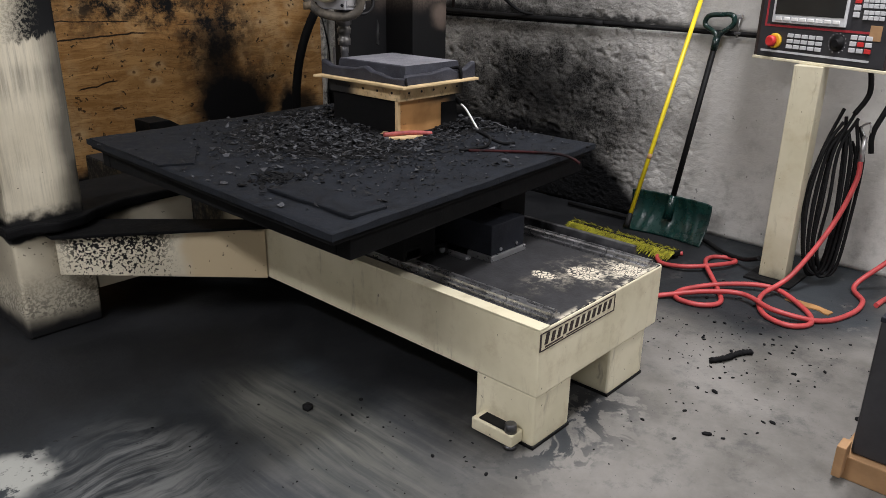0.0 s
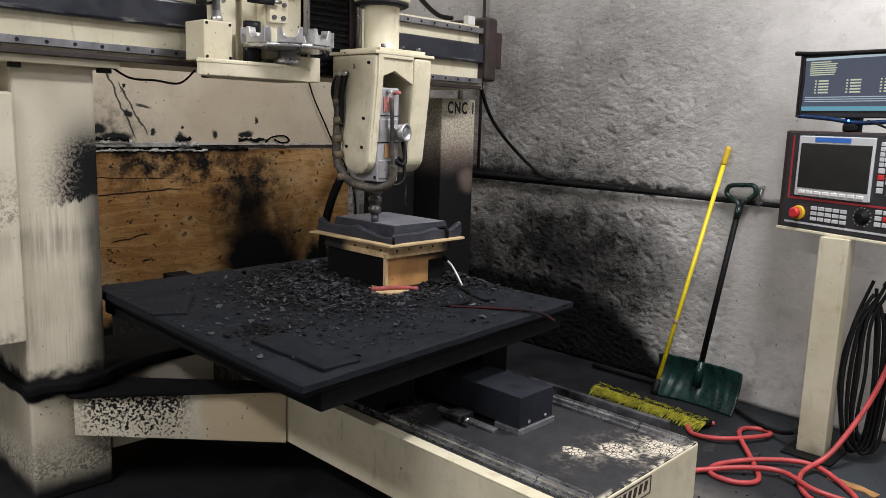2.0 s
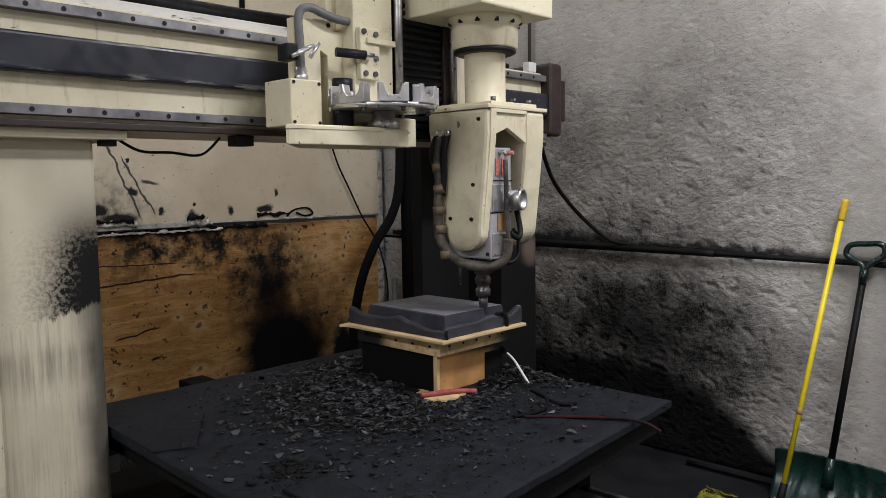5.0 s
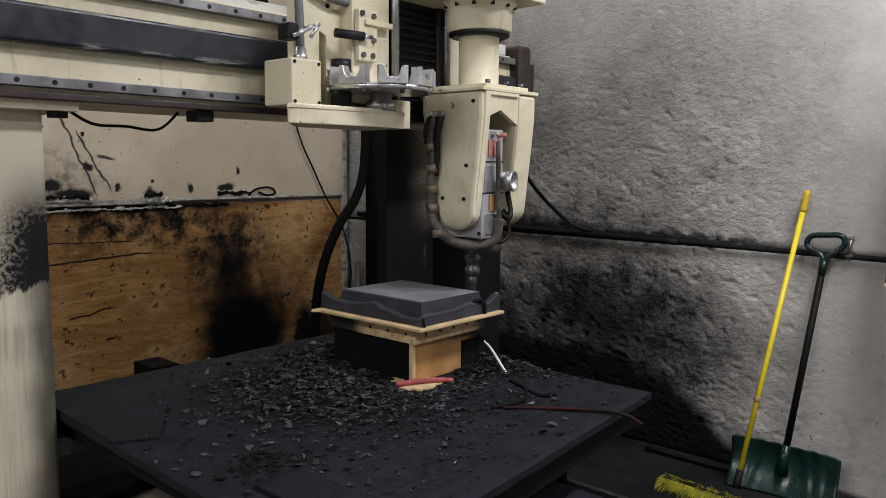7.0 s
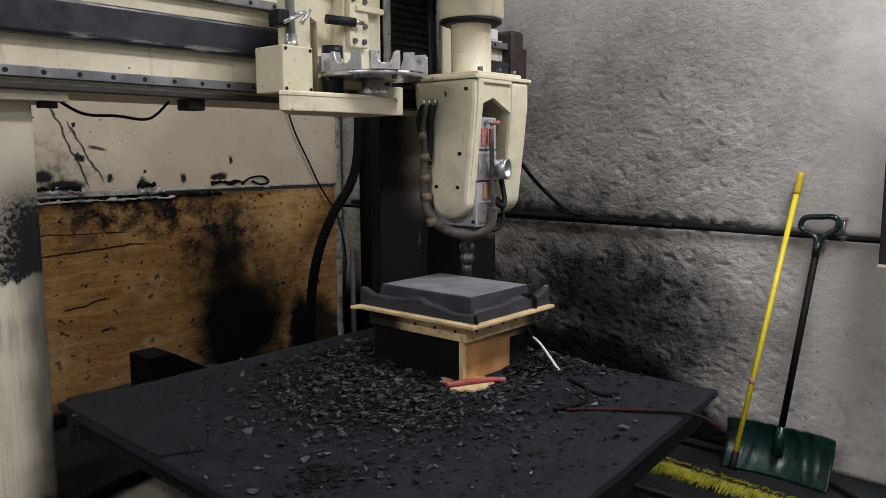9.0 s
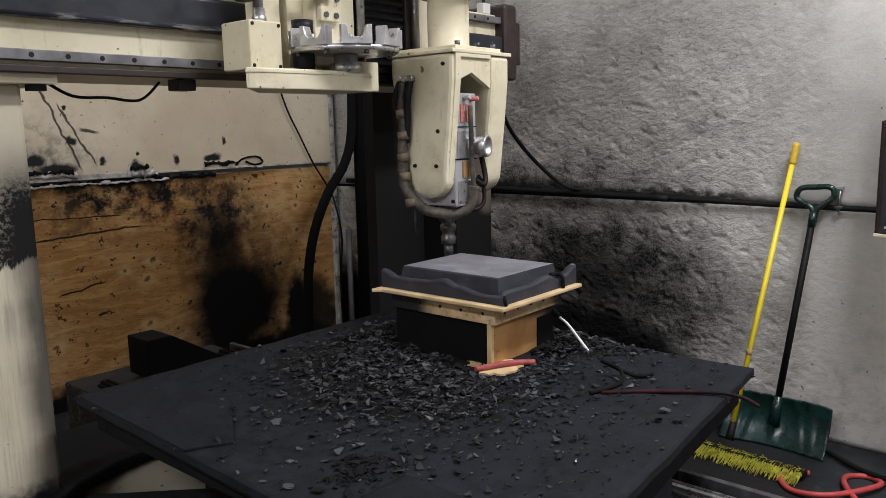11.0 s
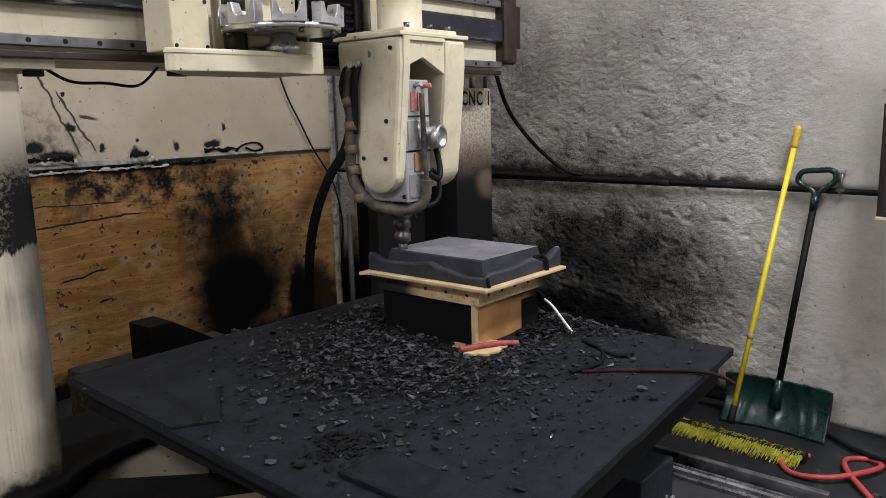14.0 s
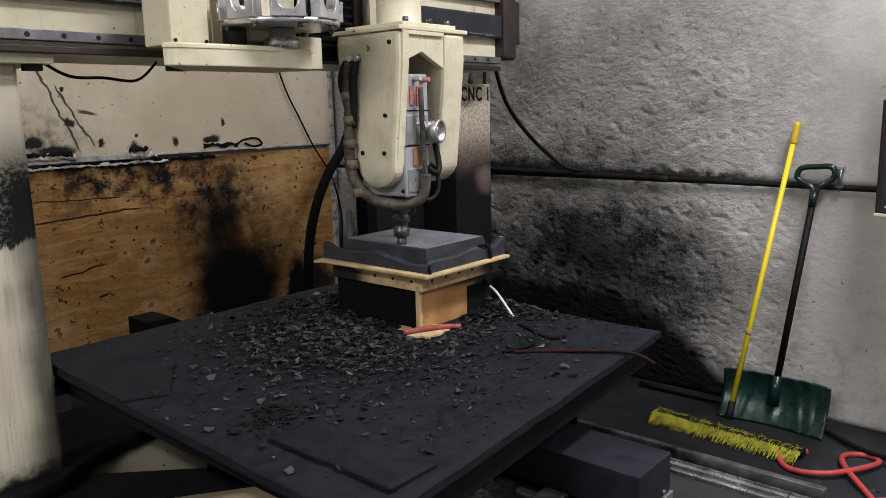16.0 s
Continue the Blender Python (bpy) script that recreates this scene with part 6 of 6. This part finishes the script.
# cables and hoses at the console
for k in range(7):
    rng = random.Random(40 + k)
    dx, dy = rng.uniform(-0.02, 0.04), rng.uniform(-0.05, 0.03)
    pts = [(2.24 + dx, -0.17 + dy, 0.90 - 0.02 * k), (2.20 + dx, -0.12 + dy, 0.70), (2.17 + dx, -0.10 + dy * 1.6, 0.45), (2.16 + dx, -0.12 + dy, 0.20), (2.18 + dx, -0.16 + dy, 0.05 + 0.008 * k),
           (2.21 + dx, -0.21 + dy, 0.10), (2.23 + dx, -0.225 + dy, 0.35), (2.25 + dx, -0.21 + dy * 1.3, 0.65), (2.26 + dx, -0.18 + dy, 0.86 - 0.02 * k)]
    solo("coiled_cable", tube(pts, 0.0085, 8), M_RUBBER, "loop of black cable hung behind the post", "cable", "cables behind the post")
solo("panel_cable", tube([(2.28, -0.22, 1.10), (2.27, -0.24, 0.98), (2.24, -0.20, 0.88)], 0.013, 8), M_RUBBER, "black cable dropping from the control panel", "cable", "cables behind the post")
solo("panel_cable", tube([(2.32, -0.34, 1.12), (2.30, -0.33, 0.95), (2.27, -0.29, 0.80), (2.27, -0.30, 0.70)], 0.013, 8), M_RUBBER, "black cable dropping from the control panel", "cable", "cables behind the post")
coupling = thing("hose_coupling", "bright steel air hose coupling hung on the cables", "coupling", (2.24, -0.27, 0.66))
part("body", cyl((2.235, -0.27, 0.66), (2.245, -0.265, 0.78), 0.013, 0.011, 12), M_ALU, coupling)
part("clip", tube([(2.245, -0.265, 0.78), (2.25, -0.24, 0.82), (2.25, -0.275, 0.845), (2.24, -0.285, 0.80)], 0.005, 6), M_STEEL, coupling)
solo("red_air_hose", tube([(2.235, -0.27, 0.665), (2.225, -0.27, 0.55), (2.15, -0.22, 0.33), (1.98, -0.13, 0.10), (1.80, -0.06, 0.022), (1.62, -0.14, 0.013), (1.57, -0.27, 0.013), (1.66, -0.34, 0.013), (1.80, -0.27, 0.013), (1.92, -0.07, 0.030), (1.80, 0.12, 0.030), (1.62, 0.26, 0.013), (1.50, 0.24, 0.013), (1.50, 0.12, 0.013),
                           (1.60, 0.06, 0.013), (1.78, 0.16, 0.013), (2.00, 0.32, 0.030), (2.16, 0.36, 0.013), (2.22, 0.28, 0.013), (2.12, 0.22, 0.030), (1.90, 0.36, 0.030), (1.88, 0.52, 0.013), (2.02, 0.60, 0.013), (2.10, 0.50, 0.013)], 0.0125, 10, 8), M_RED, "red rubber air hose in loose coils on the floor", "hose", "red hoses on the floor")
solo("red_air_hose", tube([(1.20, 0.55, 0.013), (1.40, 0.36, 0.013), (1.62, 0.15, 0.036), (1.72, 0.0, 0.036), (1.64, -0.18, 0.036), (1.72, -0.36, 0.013), (1.90, -0.44, 0.013), (2.10, -0.44, 0.013), (2.24, -0.36, 0.03), (2.35, -0.46, 0.16), (2.42, -0.60, 0.36)], 0.0125, 10, 8), M_RED, "red rubber air hose trailing to the wall", "hose", "red hoses on the floor")
solo("red_air_hose", tube([(2.10, -0.50, 0.013), (2.25, -0.52, 0.013), (2.40, -0.58, 0.013), (2.45, -0.75, 0.013)], 0.0125, 10), M_RED, "short length of red air hose on the floor", "hose", "red hoses on the floor")
solo("floor_conduit", tube([(2.10, 0.08, 0.10), (2.16, 0.18, 0.05), (2.26, 0.34, 0.025), (2.40, 0.55, 0.022), (2.44, 0.9, 0.022), (2.44, 1.5, 0.022)], 0.013, 8), M_RUBBER, "black conduit along the foot of the wall", "conduit")

# ---- tools leaning on the wall ----
broom = thing("push_broom", "yellow push broom leaning on the wall", "broom", (2.03, 0.83, 0))
bh0, bh1 = Vector((2.085, 0.863, 0.085)), Vector((2.515, 0.742, 1.505))
bd = (bh1 - bh0).normalized()
handle = part("handle", cyl(bh0 + bd * 0.06, bh1 - bd * 0.10, 0.0125, n=14), M_YELLOW, broom, "yellow painted handle")
part("grip", turned(bh1 - bd * 0.115, [(0, 0.0135), (0.01, 0.0165), (0.09, 0.0175), (0.10, 0.0175), (0.11, 0.010)], 14, bd), M_YELLOW2, handle, "ochre end cap")
part("worn_band", turned(bh0 + bd * 0.42, [(0, 0.0128), (0.03, 0.0128)], 14, bd), M_CARD, handle)
part("socket", turned(bh0, [(0, 0.022), (0.03, 0.018), (0.09, 0.016)], 12, bd), M_RUBBER, broom)
BA, BB = Vector((2.080, 1.235, 0.0)), Vector((2.030, 0.50, 0.0))
ax = (BB - BA).normalized()
nx = Vector((ax.y, -ax.x, 0)) * (1 if ax.y < 0 else -1)
if nx.x > 0:
    nx = -nx
mb = Matrix(((ax.x, -nx.x, 0, BA.x), (ax.y, -nx.y, 0, BA.y), (0, 0, 1, 0), (0, 0, 0, 1)))
part("block", box(0, (BB - BA).length, -0.02, 0.04, 0.014, 0.046, 0.008, 2, mb), M_RUBBER, broom, "sooty block")
bm = bmesh.new()
rng = random.Random(3)
for row in range(5):
    for i in range(60):
        s = 0.006 + i * (BB - BA).length / 60.5
        a = mb @ Vector((s, -0.018 + 0.012 * row, 0.044))
        for q in range(3):
            b = mb @ Vector((s + rng.gauss(0, 0.006), -0.094 + 0.024 * row + rng.gauss(0, 0.007), max(0.002, rng.gauss(0.014 + 0.008 * row, 0.010))))
            add_cyl(bm, a, b, 0.0024, 0.0013, 4, True, False)
part("bristles", bm, M_BRISTLE, broom, "splayed yellow bristles")

shovel = thing("snow_shovel", "dark green plastic snow shovel leaning on the wall", "shovel", (2.35, 0.72, 0))
s0, s1 = Vector((2.375, 0.735, 0.20)), Vector((2.50, 0.645, 1.165))
part("shaft", cyl(s0, s1, 0.0165, n=14), M_RUBBER, shovel, "black shaft")
dt0, dt1 = Vector((2.512, 0.715, 1.278)), Vector((2.512, 0.572, 1.285))
grip = part("grip", tube([s1 - Vector((0.004, -0.003, 0.03)), s1 + Vector((0.002, 0.012, 0.02)), dt0 + Vector((0, 0.012, -0.05)), dt0 + Vector((0, 0.008, -0.01)), dt0 + Vector((0, -0.02, 0.006)), (dt0 + dt1) / 2 + Vector((0, 0, 0.006)), dt1 + Vector((0, 0.02, 0.006)), dt1 + Vector((0, -0.006, -0.01)), dt1 + Vector((0, -0.002, -0.05)), s1 + Vector((0.002, -0.016, 0.02)), s1 - Vector((0.004, -0.003, 0.03))], 0.014, 10), M_GREEN, shovel, "green D grip")
part("collar", cyl(s1 - (s1 - s0).normalized() * 0.07, s1, 0.019, 0.021, 14), M_GREEN, shovel)


def blade():
    bm = bmesh.new()
    nu, nv = 40, 24
    outer, inner = [], []
    for j in range(nv + 1):
        v = j / nv
        a, b = [], []
        for i in range(nu + 1):
            u = i / nu * 2 - 1
            y = 0.738 + u * (0.250 + 0.008 * v)
            z = 0.004 + 0.245 * v - 0.012 * (abs(u) ** 8) * v
            bow = 0.05 * math.sin(v * 2.4 + 0.3) - 0.035 * u * u * (0.4 + 0.6 * (1 - v))
            rib = 0.006 * math.exp(-((abs(u) - 0.33 - 0.2 * (1 - v)) / 0.05) ** 2) + 0.006 * math.exp(-((abs(u) - 0.62 - 0.1 * (1 - v)) / 0.05) ** 2) + 0.02 * math.exp(-(u / 0.08) ** 2) * v
            x = 2.30 + 0.06 * v + bow - rib
            a.append(bm.verts.new((x, y, z)))
            b.append(bm.verts.new((x + 0.006, y, z)))
        outer.append(a)
        inner.append(b)
    for g in (outer, inner):
        for j in range(nv):
            for i in range(nu):
                bm.faces.new((g[j][i], g[j][i + 1], g[j + 1][i + 1], g[j + 1][i])).smooth = True
    loop = lambda g: g[0] + [r[-1] for r in g[1:]] + g[-1][-2::-1] + [r[0] for r in g[-2:0:-1]]
    p, q = loop(outer), loop(inner)
    for i in range(len(p)):
        bm.faces.new((p[i], q[i], q[(i + 1) % len(p)], p[(i + 1) % len(p)]))
    return bm


part("blade", blade(), M_GREEN, shovel, "dark green scoop smeared with soot")
part("blade_socket", cyl(s0 - (s1 - s0).normalized() * 0.10, s0 + (s1 - s0).normalized() * 0.05, 0.030, 0.021, 14), M_GREEN, shovel)
hook = thing("wall_clamp", "small steel clamp fixed on the wall joint", "clamp", (2.53, 0.55, 1.19))
part("bolt", cyl((2.525, 0.545, 1.17), (2.525, 0.538, 1.29), 0.007, n=8), M_STEEL, hook)
part("jaw", box(2.515, 2.545, 0.525, 0.56, 1.275, 1.295, 0.004), M_ALU, hook)
part("jaw", box(2.515, 2.545, 0.525, 0.56, 1.185, 1.20, 0.004), M_RAIL, hook)

# ---- cables on the walls ----
solo("wall_cable", tube([(2.525, 4.0, 1.225), (2.525, 3.2, 1.222), (2.522, 2.6, 1.215), (2.522, 2.0, 1.205), (2.525, 1.4, 1.198)], 0.019, 8), M_RUBBER, "black cable bundle along the wall joint", "cable")
solo("wall_cable", tube([(2.53, 1.42, 1.200), (2.535, 1.0, 1.193), (2.538, 0.5, 1.188), (2.54, 0.1, 1.184), (2.54, -0.3, 1.18)], 0.014, 8), M_RUBBER, "thin black cable along the wall joint", "cable")
solo("wall_conduit", cyl((2.52, 2.66, 1.24), (2.52, 2.66, 4.19), 0.012, n=10), M_BROWN, "thin dark conduit up the wall", "conduit")
solo("beam_cable", tube([(1.83, 2.09, 1.93), (1.86, 2.092, 1.837), (2.05, 2.14, 1.615), (2.30, 2.14, 1.417), (2.46, 2.04, 1.26), (2.525, 1.94, 1.225)], 0.0115, 8), M_RUBBER, "black cable from the beam end to the wall", "cable")
solo("beam_cable", tube([(1.10, 1.95, 2.33), (1.30, 2.05, 2.26), (1.48, 2.1, 2.205), (1.60, 2.1, 2.20)], 0.014, 8), M_RUBBER, "black cable drooping to the beam end", "cable")
solo("hanging_wire", tube([(1.96, 4.08, 1.99), (1.991, 4.08, 1.897), (2.054, 4.08, 1.74), (2.145, 4.08, 1.578), (2.263, 4.08, 1.367), (2.388, 4.06, 1.168), (2.40, 4.0, 1.02), (2.445, 4.0, 0.774), (2.414, 4.0, 0.469), (2.42, 4.0, 0.1)], 0.007, 6), M_RUBBER, "thin black wire hanging behind the gantry", "wire")
solo("burnt_hose", tube([(2.42, 3.8, 2.05), (2.40, 3.8, 1.60), (2.32, 3.8, 1.367), (2.172, 3.8, 1.193), (2.054, 3.8, 1.002), (1.978, 3.8, 0.809), (1.935, 3.8, 0.60), (1.926, 3.8, 0.45), (1.90, 3.8, 0.03)], 0.034, 10, 6, 0.04), M_CHARSHADE, "thick burnt black hose in the corner", "hose")
solo("corner_pipe", cyl((2.47, 3.95, 0.0), (2.47, 3.95, 0.86), 0.022, n=12), M_CONDUIT, "grey pipe in the corner", "pipe")
solo("corner_pipe", cyl((2.50, 3.82, 0.0), (2.50, 3.82, 4.18), 0.05, n=14), M_CHARSHADE, "burnt black pipe in the corner", "pipe")
solo("wall_pole", cyl((1.30, NY - 0.03, 2.2), (1.30, NY - 0.03, 4.18), 0.018, n=10), M_RUBBER, "black conduit on the plaster wall", "conduit")
solo("gasket_ring", tube([(0.63 + 0.07 * math.cos(a), 1.90, 2.44 + 0.07 * math.sin(a)) for a in [0.4 + 0.4 * i for i in range(8)]], 0.006, 6), M_RUBBER, "loop of thin black cable above the carriage", "cable")

# ---- clutter on the floor ----
case_box = thing("black_case", "upright matt black equipment case", "case", (0.95, -1.10, 0.08))
part("body", box(0.60, 1.25, -1.45, -0.80, 0.085, 0.56, 0.008), M_PANEL, case_box)
part("lid", box(0.598, 1.252, -1.452, -0.798, 0.545, 0.562, 0.003), M_BOX, case_box)
carton = thing("cardboard_box", "flattened brown cardboard box under the case", "box", (0.95, -1.10, 0))
part("body", box(0.575, 1.28, -1.48, -0.775, 0.0, 0.083, 0.004), M_CARD, carton)
part("flap", box(0.535, 0.60, -0.80, -0.772, 0.02, 0.13, 0.003), M_CARD, carton)


def splintered(x, y, length, width, turn, seed):
    """A thin splintered offcut lying flat."""
    rng = random.Random(seed)
    top = [(-length / 2 + length * i / 9, width / 2 * rng.uniform(0.5, 1.0)) for i in range(10)]
    low = [(length / 2 - length * i / 9, -width / 2 * rng.uniform(0.5, 1.0)) for i in range(10)]
    bm = prism(top + low, 2, 0.0, 0.006)
    bm.transform(pose(x, y, 0.001, 0, 0, turn))
    return bm


solo("wood_scrap", splintered(1.885, -0.26, 0.22, 0.06, 80, 2), M_MDF, "splintered brown board scrap lying under the hose", "scrap")


def crumbs_on_floor():
    rng = random.Random(21)
    bm = bmesh.new()
    for i in range(520):
        if i % 3:
            x, y = rng.gauss(1.15, 0.35), rng.gauss(-0.18, 0.28)
        else:
            x, y = rng.gauss(-0.3, 0.5), rng.gauss(0.35, 0.45)
        if x > 2.4 or (-0.1 < x < 0.9 and y > -0.06):
            continue
        r = 0.0034 * rng.lognormvariate(-0.3, 0.6)
        m = Matrix.Translation((x, y, r * 0.35)) @ Euler((0, 0, rng.uniform(0, 6.3))).to_matrix().to_4x4() @ Matrix.Diagonal((r * rng.uniform(1, 2.2), r, r * 0.6, 1))
        bmesh.ops.create_icosphere(bm, subdivisions=1, radius=1.0, matrix=m)
    return bm


solo("floor_crumbs", crumbs_on_floor(), M_ASH, "crumbs of char scattered on the floor", "charcoal", kind="stuff")
rng = random.Random(8)
for pts in ([(1.01, -0.16, 0.01), (1.07, -0.20, 0.012), (1.15, -0.22, 0.01), (1.20, -0.255, 0.012)], [(0.93, 0.20, 0.012), (0.97, 0.18, 0.016), (1.02, 0.17, 0.012)]):
    bm = tube(pts, 0.010, 8, 8, 0.35)
    for v in bm.verts:
        v.co += Vector((rng.uniform(-1, 1), rng.uniform(-1, 1), rng.uniform(-0.2, 0.6))) * 0.004
    solo("charred_strip", bm, M_ASH, "charred strip lying on the concrete", "debris")


def motions():
    ys = ((0, -.095), (0.5, -.034), (1, .029), (1.5, .095), (2, .159), (2.5, .226), (3, .286), (3.25, .307), (3.5, .312), (4, .314), (6.3, .314), (6.5, .308), (7, .247),
          (7.5, .186), (8, .124), (8.5, .061), (9, 0), (9.9, -.112), (10.1, -.123), (11.5, -.125), (13.3, -.125), (13.5, -.117), (14, -.057), (14.5, .005), (15, .064), (15.5, .122), (16, .183))
    for ob in (table, fixture, ash, flakes, crumbs, clump, clump2, *boards, *hoses, *bolts):
        o = ob.location.copy()
        walk(ob, [(t, pose(o.x, o.y + d, o.z)) for t, d in ys])
    xs = ((0, -.352), (3, -.352), (3.2, -.345), (3.5, -.321), (4, -.268), (6.1, -.018), (6.35, 0), (10.1, 0), (10.3, -.012), (11.5, -.154), (12, -.212), (12.5, -.271), (13, -.331), (13.25, -.35), (13.5, -.353), (16, -.353))
    walk(carriage, [(t, pose(C0[0] + d, C0[1], C0[2])) for t, d in xs])
    zs = ((0, .01), (0.5, .01), (1, .015), (1.5, .018), (2, -.006), (2.5, -.010), (3, -.003), (3.5, .001), (4, -.001), (6.2, .02), (6.5, .026), (7, .009), (7.5, .001), (8, -.003),
          (9, 0), (11.5, -.004), (12.5, -.002), (13, -.004), (13.5, -.011), (14, -.017), (14.5, -.013), (14.75, 0), (15, .007), (15.5, .009), (16, -.014))
    walk(head, [(t, pose(0, 0, d)) for t, d in zs])


motions()
